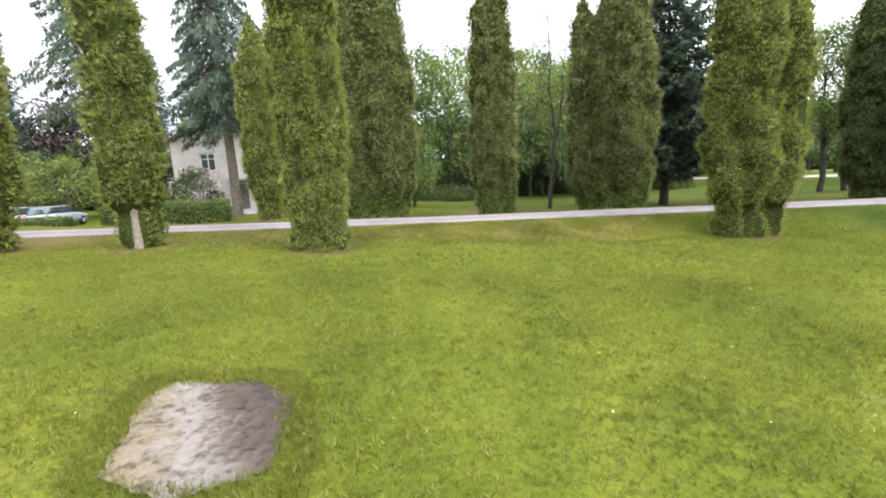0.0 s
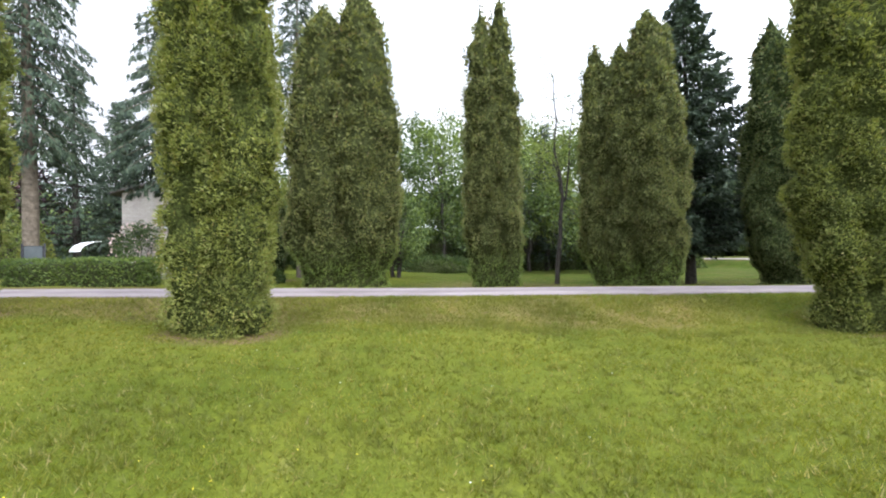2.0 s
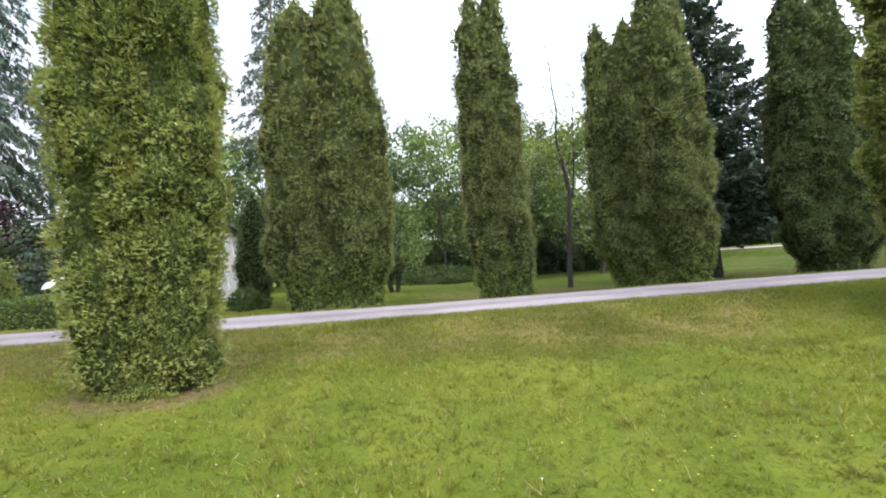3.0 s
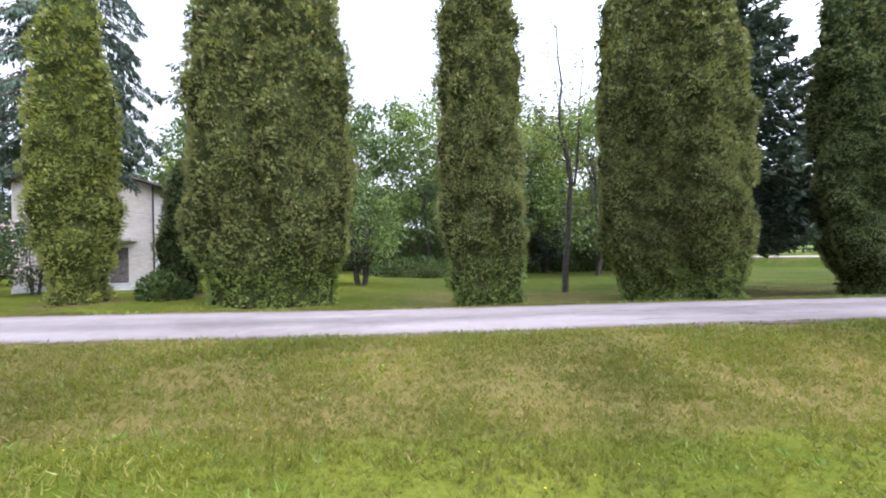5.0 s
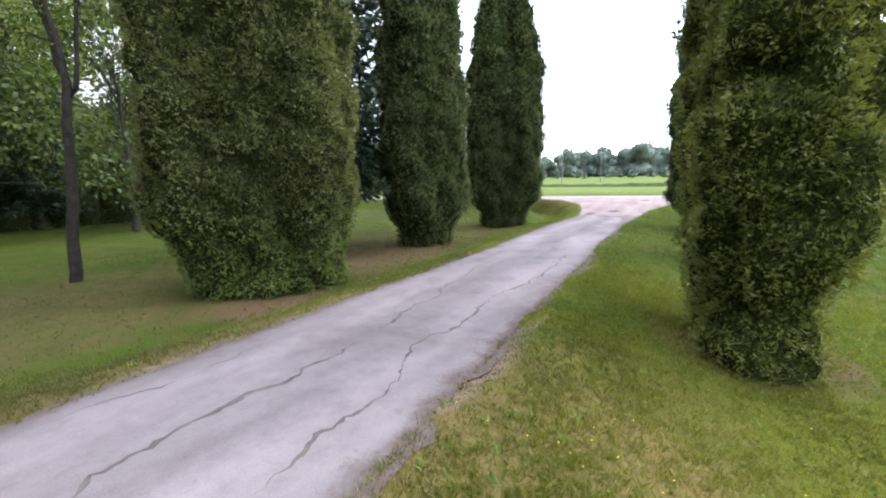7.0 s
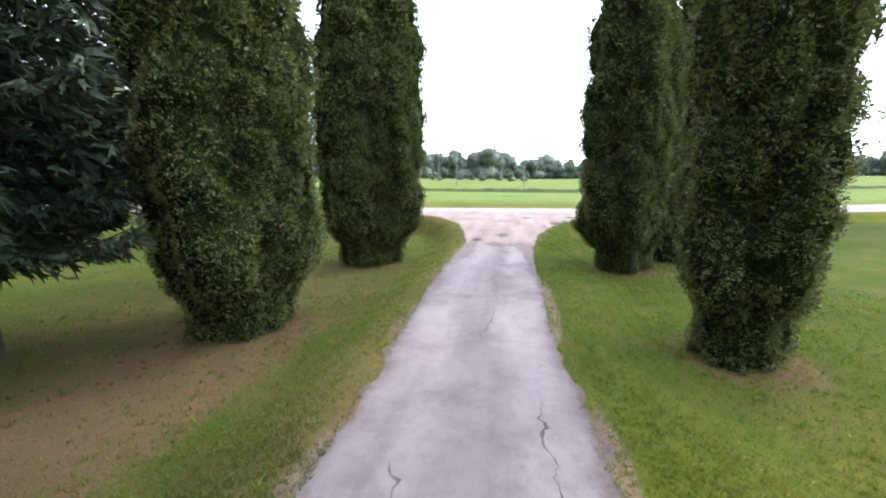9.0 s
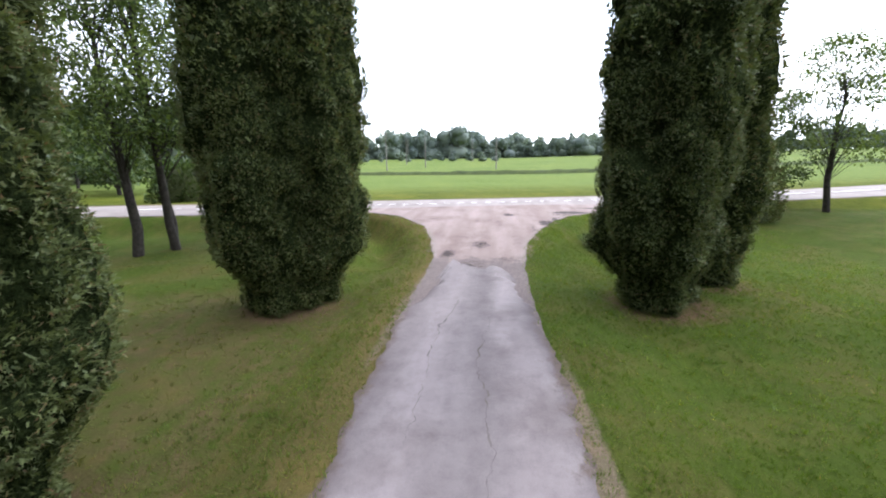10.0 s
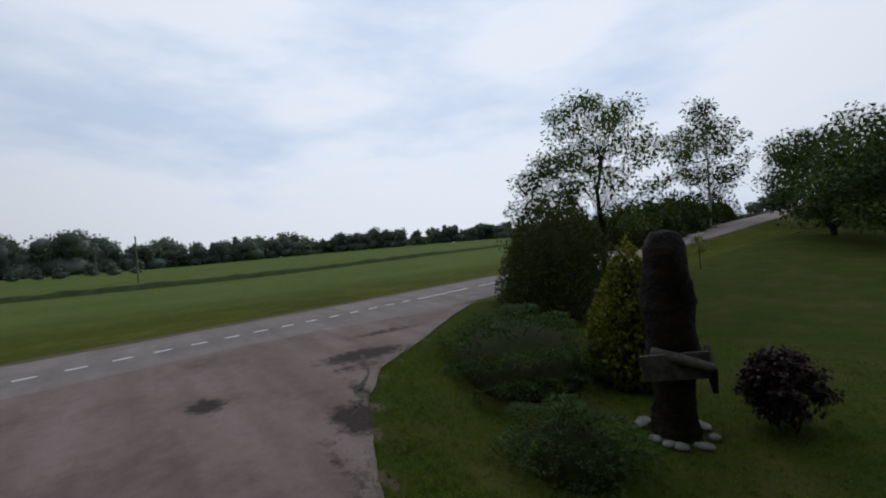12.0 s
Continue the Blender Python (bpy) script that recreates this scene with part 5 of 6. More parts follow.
juniper(38.4, 11.9, 2.9, 2.0, 1.45, 72, "wide dark green layered juniper on the verge", -40)
juniper(34.7, 14.65, 0.95, 0.9, 0.85, 73, "small blue-green layered juniper on the verge", 0, 0.8)
broadleaf(33.0, 11.2, 1.35, 0.55, 0.2, 74, "purple", "bark_dark", 60, 90, 0.085, 0.035, name="barberry_bush", label="dark purple twiggy barberry bush on the lawn", stems=6, tuft=0.3)
broadleaf(42.2, -8.2, 2.2, 0.5, 1.1, 75, "leaf_light", "bark", 9, 30, 0.12, 0.04, name="sapling_tree", label="young staked sapling on the sloping lawn")
shrub_mound(48.5, 46, 3.0, 2.4, 3.4, 76, "leaf_dark", "bush", "dark bush behind the roadside bin", n=1800, leaf=0.3)
for k, (tx, ty, th_) in enumerate(((54, 58, 8), (50, 68, 9), (60, 64, 8), (46, 78, 10), (64, 74, 9), (58, 84, 10))):
    broadleaf(tx, ty, th_, 3.4, 0.6, 180 + k, "leaf_dark", "bark_dark", 44, 60, 0.42, 0.18, label="dark leafy tree beyond the main road")


# ---- hedge, house, cars, street things ----
def hedge(x1, y1, x2, y2, w, h, seed, label):
    rng = np.random.default_rng(seed)
    L = math.hypot(x2 - x1, y2 - y1)
    a = math.degrees(math.atan2(y2 - y1, x2 - x1))
    ob = thing("hedge", ((x1 + x2) / 2, (y1 + y2) / 2, gz((x1 + x2) / 2, (y1 + y2) / 2) - 0.05), label, "hedge", rz=a)
    bm = bmesh.new()
    bm_box(bm, (L - 0.25, w * 0.8, h * 0.9), (0, 0, h * 0.45), 0.08)
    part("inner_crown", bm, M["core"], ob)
    n = int(620 * L * (w + 2 * h) / 2.6)
    face = rng.random(n)
    px = rng.uniform(-L / 2, L / 2, n)
    top = face < w / (w + 2 * h)
    sgn = np.where(rng.random(n) < 0.5, -1, 1)
    py = np.where(top, rng.uniform(-w / 2, w / 2, n), sgn * w / 2)
    pz = np.where(top, h, rng.uniform(0.04, h, n)) * (1 + 0.04 * np.sin(px * 2.1))
    P = np.stack([px, py, pz], -1) + rng.normal(0, 0.03, (n, 3))
    P[:, 2] = np.maximum(P[:, 2], 0.03)
    D = np.stack([0 * px, np.where(top, 0, sgn), np.where(top, 1, 0.2)], -1) + rng.normal(0, 0.45, (n, 3))
    ends = rng.random(n) < 1.6 * w / L
    es = np.where(rng.random(n) < 0.5, -1, 1)
    P[ends, 0] = (es * L / 2)[ends] + rng.normal(0, 0.03, ends.sum())
    P[ends, 1], P[ends, 2] = rng.uniform(-w / 2, w / 2, ends.sum()), rng.uniform(0.04, h, ends.sum())
    D[ends] += np.stack([es * 1.2, 0 * es, 0 * es], -1)[ends]
    V, F = leaves(P, D, unit(rng.normal(0, 1, (n, 3))), rng.uniform(0.09, 0.16, n), rng.uniform(0.06, 0.1, n), 0.1)
    mesh_np("foliage", V, F, M["leaf"], ob)


hedge(-18.4, 23.2, -11.8, 22.6, 1.3, 1.15, 80, "clipped green hedge along the driveway")
hedge(-26.6, 23.9, -22.6, 25.0, 1.2, 0.75, 81, "low green juniper hedge before the parked cars")


def wall_mesh(name, length, height, thick, holes, mat, parent, m, gable=0.0):
    """A wall along x with real openings (x1, x2, z1, z2), and a gable on top if wanted."""
    bm = bmesh.new()
    xs = sorted({0, length, *(v for h in holes for v in h[:2])})
    zs = sorted({0, height, *(v for h in holes for v in h[2:])})
    for a, b in zip(xs, xs[1:]):
        for c, d in zip(zs, zs[1:]):
            mx, mz = (a + b) / 2, (c + d) / 2
            if any(h[0] < mx < h[1] and h[2] < mz < h[3] for h in holes):
                continue
            bm_box(bm, (b - a, thick, d - c), (mx, thick / 2, mz))
    if gable:
        vs = [bm.verts.new(p) for p in ((0, 0, height), (length, 0, height), (length / 2, 0, height + gable), (0, thick, height), (length, thick, height), (length / 2, thick, height + gable))]
        for f in ((0, 1, 2), (5, 4, 3), (0, 2, 5, 3), (1, 4, 5, 2)):
            bm.faces.new([vs[i] for i in f])
    bmesh.ops.remove_doubles(bm, verts=bm.verts, dist=0.0005)
    ob = part(name, bm, mat, parent)
    ob.matrix_basis = m
    return ob


def window(parent, m, x1, x2, z1, z2, name="window"):
    """A casement in an opening: frame, mullion, transom, pane and sill."""
    w, h, cx, cz = x2 - x1, z2 - z1, (x1 + x2) / 2, (z1 + z2) / 2
    bm = bmesh.new()
    t = 0.07
    for s, p in (((w, 0.07, t), (cx, 0.12, z1 + t / 2)), ((w, 0.07, t), (cx, 0.12, z2 - t / 2)), ((t, 0.07, h - 2 * t), (x1 + t / 2, 0.12, cz)), ((t, 0.07, h - 2 * t), (x2 - t / 2, 0.12, cz)), ((0.06, 0.06, h - 2 * t), (cx, 0.12, cz)), ((w - 2 * t, 0.05, 0.05), (cx, 0.12, z1 + h * 0.68))):
        bm_box(bm, s, p)
    win = part(name, bm, M["white_paint"], parent, "white casement window frame")
    win.matrix_basis = m
    bm = bmesh.new()
    bm_box(bm, (w - 2 * t, 0.012, h - 2 * t), (cx, 0.14, cz))
    part("pane", bm, M["glass"], win)
    bm = bmesh.new()
    bm_box(bm, (w + 0.16, 0.22, 0.04), (cx, 0.0, z1 - 0.022), 0.008)
    part("sill", bm, M["concrete"], win)
    return win


def build_house():
    ax, ay, bx, by = -21.3, 33.95, -15.05, 35.8
    a = math.degrees(math.atan2(by - ay, bx - ax))
    L, D, H = math.hypot(bx - ax, by - ay), 11.0, 6.0
    z = 0.45
    house = thing("house", (ax, ay, z), "two-storey pale brick house with a low gable roof", "house", rz=a)
    fr = [(2.0, 3.1, 3.55, 4.95), (2.0, 3.1, 0.7, 2.1), (4.35, 5.3, 0.25, 2.35)]
    wall_mesh("wall", L, H, 0.3, fr, M["brick"], house, pose(0, 0, 0), 1.05)
    wall_mesh("wall", L, H, 0.3, [], M["brick"], house, pose(L, D, 0, 0, 0, 180), 1.05)
    rt = [(1.3, 2.4, 3.6, 5.0), (1.3, 2.4, 0.8, 2.2), (4.6, 5.7, 3.6, 5.0), (4.6, 5.7, 0.8, 2.2), (8.0, 9.1, 3.6, 5.0), (8.0, 9.1, 0.8, 2.2)]
    wall_mesh("wall", D - 0.62, H, 0.3, rt, M["brick"], house, pose(L, 0.31, 0, 0, 0, 90))
    wall_mesh("wall", D - 0.62, H, 0.3, [], M["brick"], house, pose(0, D - 0.31, 0, 0, 0, -90))
    for h in fr[:2]:
        window(house, pose(0, 0, 0), *h)
    for h in rt:
        window(house, pose(L, 0.31, 0, 0, 0, 90), *h)
    box_part("door", (0.93, 0.06, 2.08), (4.825, 0.14, 1.3), M["wood_grey"], house)
    box_part("porch_slab", (1.9, 1.0, 0.14), (4.8, -0.5, 2.75), M["concrete"], house, 0.02)
    for k in range(3):
        box_part("porch_step", (2.3 - 0.1 * k, 1.5 - 0.45 * k, 0.17), (4.8, -0.75 + 0.22 * k, 0.085 + 0.17 * k - 0.22), M["concrete"], house, 0.02)
    box_part("plinth", (L + 0.08, 0.06, 0.5), (L / 2, -0.033, 0.0), M["concrete"], house, 0.01)
    sl = math.atan2(1.05, L / 2)
    run = (L / 2 + 0.5) / math.cos(sl)
    for s in (-1, 1):
        tilt = Matrix.Rotation(s * sl, 4, "Y")
        cx = L / 2 + s * (L / 2 + 0.5) / 2
        cz = H + 1.05 + 0.12 - math.tan(sl) * (L / 2 + 0.5) / 2
        box_part("roof", (run, D + 1.0, 0.12), (cx, D / 2, cz), M["roof"], house, 0.01, tilt=tilt)
        box_part("gutter", (0.12, D + 0.9, 0.1), (L / 2 + s * (L / 2 + 0.56), D / 2, H - 0.1), M["dark_metal"], house, 0.02)
    v, f = tubes([(np.array([[L + 0.08, -0.06, z2] for z2 in (-0.2, 2, 4, H - 0.05)]), [0.05] * 4)], 8)
    mesh_np("drainpipe", v, f, M["dark_metal"], house, True)
    box_part("meter_box", (0.12, 0.45, 0.8), (L + 0.075, 0.9, 1.4), M["white_paint"], house, 0.01, label="white meter box")
    return house


build_house()

# white curved canopy on posts beside the house
can = thing("canopy", (-23.3, 34.2, gz(-23.3, 34.2)), "white curved canopy on thin posts beside the house", "canopy", rz=62)
aa = np.linspace(0.1, math.pi / 2, 9)
arc = np.stack([-1.2 * np.cos(aa), 0 * aa, 1.95 + 0.75 * np.sin(aa)], -1)
V = np.concatenate([arc + [0, yy, 0] for yy in (-0.8, 0.8)] + [arc + [0, yy, -0.04] for yy in (-0.8, 0.8)])
k9 = np.arange(8)
q9 = [np.stack([k9, k9 + 1, k9 + 10, k9 + 9], -1), np.stack([k9 + 27, k9 + 28, k9 + 19, k9 + 18], -1), np.stack([k9, k9 + 18, k9 + 19, k9 + 1], -1), np.stack([k9 + 10, k9 + 28, k9 + 27, k9 + 9], -1)]
mesh_np("canopy_sheet", V, np.concatenate(q9), M["white_paint"], can)
for px, py in ((-1.15, -0.75), (-1.15, 0.75), (-0.1, -0.75), (-0.1, 0.75)):
    v, f = tubes([(np.array([[px, py, -0.1], [px, py, 1.0], [px, py, 2.0 + (1.15 + px) * 0.6]]), [0.025] * 3)], 6)
    mesh_np("post", v, f, M["dark_metal"], can)

# flowering shrub before the house
fl = broadleaf(-18.9, 32.6, 3.9, 1.7, 0.5, 82, "leaf_dark", "bark_dark", 40, 90, 0.15, 0.08, name="flowering_shrub", label="dark shrub with pale pink blossom before the house", stems=4)
rng_f = np.random.default_rng(9)
nf = 420
uf = unit(rng_f.normal(0, 1, (nf, 3)))
Pf = uf * [1.75, 1.75, 1.6] * (0.85 + 0.2 * rng_f.random((nf, 1))) + [0, 0, 2.3]
V, F = leaves(Pf, uf + rng_f.normal(0, 0.6, (nf, 3)), unit(rng_f.normal(0, 1, (nf, 3))), 0.16, 0.13)
mesh_np("blossom", V, F, M["flower_p"], fl)


def car(x, y, rz, paint_mat, label, seed=0):
    """A hatchback: lofted body, glass house, four wheels, lamps."""
    ob = thing("car", (x, y, gz(x, y) - 0.0), label, "car", "cars in the parking bay", rz=rz)
    def loft(secs):
        n = len(secs[0])
        V = np.concatenate([np.asarray(s, float) for s in secs])
        F = []
        for i in range(len(secs) - 1):
            for j in range(n):
                F.append([i * n + j, i * n + (j + 1) % n, (i + 1) * n + (j + 1) % n, (i + 1) * n + j])
        for e in (0, (len(secs) - 1) * n):
            for j in range(1, n - 2, 2):
                F.append([e, e + j, e + j + 1, e + j + 2])
        return V, F
    def section(px, w, z1, z2):
        return [(px, -w * 0.92, z1), (px, -w, z1 + (z2 - z1) * 0.35), (px, -w * 0.97, z1 + (z2 - z1) * 0.8), (px, -w * 0.85, z2), (px, w * 0.85, z2), (px, w * 0.97, z1 + (z2 - z1) * 0.8), (px, w, z1 + (z2 - z1) * 0.35), (px, w * 0.92, z1)]
    V, F = loft([section(*s) for s in ((-2.05, 0.74, 0.36, 0.78), (-1.95, 0.83, 0.25, 0.92), (-1.2, 0.87, 0.2, 0.96), (0.4, 0.87, 0.2, 0.95), (1.0, 0.86, 0.2, 0.93), (1.75, 0.8, 0.22, 0.82), (2.05, 0.68, 0.32, 0.66))])
    mesh_np("body", V, F, paint_mat, ob, True)
    V, F = loft([section(*s) for s in ((-1.9, 0.70, 0.9, 1.0), (-1.6, 0.70, 0.9, 1.36), (-1.2, 0.68, 0.9, 1.46), (0.0, 0.67, 0.9, 1.47), (0.45, 0.68, 0.9, 1.38), (1.1, 0.72, 0.9, 0.98))])
    mesh_np("window_band", V, F, M["glass"], ob, True)
    V, F = loft([section(*s) for s in ((-1.55, 0.66, 1.38, 1.42), (-1.1, 0.69, 1.42, 1.5), (0.0, 0.68, 1.42, 1.51), (0.4, 0.66, 1.36, 1.44))])
    mesh_np("roof", V, F, paint_mat, ob, True)
    for wx in (-1.3, 1.3):
        for s in (-1, 1):
            bm = bmesh.new()
            bmesh.ops.create_cone(bm, cap_ends=True, segments=20, radius1=0.31, radius2=0.31, depth=0.19, matrix=Matrix.Translation((wx, s * 0.78, 0.31)) @ Matrix.Rotation(radians(90), 4, "X"))
            bmesh.ops.bevel(bm, geom=[e for e in bm.edges if len(e.link_faces) == 2 and any(len(f2.verts) > 4 for f2 in e.link_faces)], offset=0.03, segments=2, affect="EDGES")
            wh = part("wheel", bm, M["rubber"], ob)
            bm = bmesh.new()
            bmesh.ops.create_cone(bm, cap_ends=True, segments=16, radius1=0.19, radius2=0.17, depth=0.2, matrix=Matrix.Translation((wx, s * 0.785, 0.31)) @ Matrix.Rotation(radians(90), 4, "X"))
            part("rim", bm, M["car_silver"], wh)
    for s in (-1, 1):
        box_part("tail_lamp", (0.1, 0.2, 0.2), (-1.97, s * 0.68, 0.8), M["lamp_red"], ob, 0.02)
        box_part("headlamp", (0.14, 0.26, 0.12), (1.93, s * 0.6, 0.66), M["lamp_clear"], ob, 0.02)
    box_part("bumper", (0.12, 1.5, 0.16), (-2.05, 0, 0.42), paint_mat, ob, 0.03)
    return ob


car(-28.7, 31.2, 98, M["car_silver"], "silver hatchback parked behind the hedge")
car(-31.2, 31.2, 98, M["car_beige"], "pale beige estate car parked behind the hedge")
car(-33.8, 31.4, 98, M["car_grey"], "dark grey car parked at the bay end")

yb = thing("grit_box", (-25.6, 22.6, gz(-25.6, 22.6)), "small bright yellow plastic box at the driveway edge", "box")
box_part("body", (0.7, 0.45, 0.28), (0, 0, 0.14), M["yellow"], yb, 0.03)
box_part("lid", (0.74, 0.49, 0.06), (0, 0, 0.31), M["yellow"], yb, 0.02)

bd = thing("notice_board", (-17.9, 24.0, gz(-17.9, 24.0)), "grey-green notice board on two posts behind the hedge", "notice board", rz=35)
box_part("panel", (0.6, 0.05, 0.8), (0, 0, 1.5), M["board"], bd, 0.01)
box_part("frame", (0.68, 0.035, 0.88), (0, 0.03, 1.5), M["dark_metal"], bd, 0.01)
for s in (-1, 1):
    box_part("post", (0.07, 0.07, 2.1), (s * 0.375, 0.0, 1.0), M["dark_metal"], bd, 0.01)


def bin_thing(x, y, rz):
    ob = thing("wheeled_bin", (x, y, gz(x, y)), "dark grey wheeled bin with a faded orange lid", "bin", rz=rz)
    bm = bmesh.new()
    vs = bm_box(bm, (0.6, 0.7, 0.95), (0, 0, 0.56), 0.04)
    for v in bm.verts:
        k = 0.82 + 0.18 * (v.co.z - 0.08) / 0.95
        v.co.x *= k
        v.co.y *= k
    part("body", bm, M["bin"], ob)
    box_part("lid", (0.66, 0.78, 0.09), (0, -0.02, 1.08), M["bin_lid"], ob, 0.03, label="faded orange lid")
    for s in (-1, 1):
        bm = bmesh.new()
        bmesh.ops.create_cone(bm, cap_ends=True, segments=16, radius1=0.1, radius2=0.1, depth=0.06, matrix=Matrix.Translation((s * 0.27, 0.3, 0.1)) @ Matrix.Rotation(radians(90), 4, "Y"))
        part("wheel", bm, M["rubber"], ob)
    box_part("handle", (0.5, 0.05, 0.05), (0, 0.42, 1.02), M["bin"], ob, 0.015)


bin_thing(47.2, 39.9, 20)


def utility_pole(x, y, h, strut=0.0, rz=0.0, arm=True):
    ob = thing("utility_pole", (x, y, gz(x, y) - 0.05), "weathered wooden utility pole standing in the meadow", "pole", "poles across the meadow", rz=rz)
    v, f = tubes([(np.array([[0, 0, 0], [0, 0, h * 0.5], [0, 0, h]]), [0.15, 0.125, 0.1])], 10)
    mesh_np("shaft", v, f, M["pole"], ob, True)
    box_part("cap", (0.16, 0.16, 0.05), (0, 0, h + 0.02), M["dark_metal"], ob, 0.01)
    if strut:
        v, f = tubes([(np.array([[strut, 0, 0], [strut * 0.55, 0, h * 0.36], [0.1, 0, h * 0.72]]), [0.13, 0.12, 0.1])], 9)
        mesh_np("strut", v, f, M["pole"], ob, True)
    if arm:
        for s in (-1, 1):
            v, f = tubes([(np.array([[0, 0, h - 0.4], [s * 0.25, 0, h - 0.38], [s * 0.28, 0, h - 0.2]]), [0.02, 0.02, 0.035])], 6)
            mesh_np("insulator", v, f, M["white_paint"], ob)


utility_pole(57.3, 38.3, 8.6, 2.0, 122)
utility_pole(115, 46, 9.6)
utility_pole(165, 52, 9.5)
utility_pole(135, 40, 9.0)
utility_pole(120, 20, 8.0, arm=False)
utility_pole(190, 30, 9.0)
utility_pole(215, 62, 9.5)
utility_pole(230, -60, 9.5)


# carved post with boards and a ring of stones
def carved_post(x, y):
    ob = thing("carved_post", (x, y, gz(x, y) - 0.05), "dark weathered carved oak post with crossing boards", "carved post")
    rng = np.random.default_rng(12)
    zz = np.linspace(0, 3.45, 46)
    n = 22
    a = np.arange(n) * 2 * np.pi / n
    r = np.interp(zz, [0, 0.5, 1.1, 1.3, 2.2, 2.9, 3.2, 3.45], [0.37, 0.34, 0.33, 0.40, 0.40, 0.36, 0.34, 0.20])
    R = r[:, None] * (1 + 0.05 * np.sin(3 * a[None] + 2.4 * zz[:, None]) + 0.07 * np.sin(2 * a[None] + 5.5 * zz[:, None]) + 0.05 * np.sin(7 * a[None] + 3 * np.sin(6 * zz[:, None])) * np.sin(9 * zz[:, None]) + rng.normal(0, 0.022, (46, n)))
    V = np.stack([R * np.cos(a), R * np.sin(a), np.repeat(zz[:, None], n, 1)], -1).reshape(-1, 3)
    i, j = np.meshgrid(np.arange(45), np.arange(n), indexing="ij")
    q = np.stack([i * n + j, i * n + (j + 1) % n, (i + 1) * n + (j + 1) % n, (i + 1) * n + j], -1).reshape(-1, 4)
    V = np.concatenate([V, [[0, 0, 3.5]]])
    top = len(V) - 1
    capq = [[top, 45 * n + k, 45 * n + (k + 1) % n, 45 * n + (k + 2) % n] for k in range(0, n, 2)]
    mesh_np("post", V, np.concatenate([q, capq]), M["wood_old"], ob, True)
    box_part("sign_board", (1.0, 0.07, 0.42), (-0.25, 0.40, 1.32), M["wood_grey"], ob, 0.02, tilt=Matrix.Rotation(radians(35), 4, "Z") @ Matrix.Rotation(radians(6), 4, "Y"))
    box_part("sign_board", (0.9, 0.08, 0.40), (-0.55, -0.12, 1.24), M["wood_old"], ob, 0.02, tilt=Matrix.Rotation(radians(-62), 4, "Z") @ Matrix.Rotation(radians(-10), 4, "Y"))
    v, f = tubes([(np.array([[0.1, 0.42, 1.5], [-0.3, 0.42, 1.46], [-0.75, 0.25, 1.36]]), [0.09, 0.09, 0.07])], 9)
    mesh_np("branch_stub", v, f, M["wood_grey"], ob, True)
    return ob


carved_post(34.15, 12.5)


def stones(x, y, ring, count):
    rng = np.random.default_rng(33)
    me0 = None
    for k in range(count):
        a = k * 6.28 / count + rng.normal(0, 0.15)
        px, py = x + ring * math.cos(a), y + ring * math.sin(a)
        bm = bmesh.new()
        bmesh.ops.create_icosphere(bm, subdivisions=2, radius=0.11)
        for v in bm.verts:
            v.co *= 1 + 0.2 * noise.noise(v.co * 7 + Vector((k * 3.1, 0, 0)))
            v.co.z *= 0.55
        me = bpy.data.meshes.new("stone")
        bm.to_mesh(me)
        bm.free()
        me.materials.append(M["stone"])
        s = new("stone", me)
        s.matrix_basis = pose(px, py, gz(px, py) + 0.04, 0, 0, rng.random() * 360) @ Matrix.Diagonal((rng.uniform(0.8, 1.4), rng.uniform(0.8, 1.2), 1, 1))
        tagged(s, "pale rounded field stone round the carved post", "stone", "ring of stones")


stones(34.15, 12.5, 0.54, 11)


# ---- distance: the wooded edge of the meadow ----
def ball():
    """Corners and triangles of a coarse ball."""
    bm = bmesh.new()
    bmesh.ops.create_icosphere(bm, subdivisions=1, radius=1.0)
    V, F = np.array([v.co for v in bm.verts]), np.array([[v.index for v in f.verts] for f in bm.faces])
    bm.free()
    return V, F


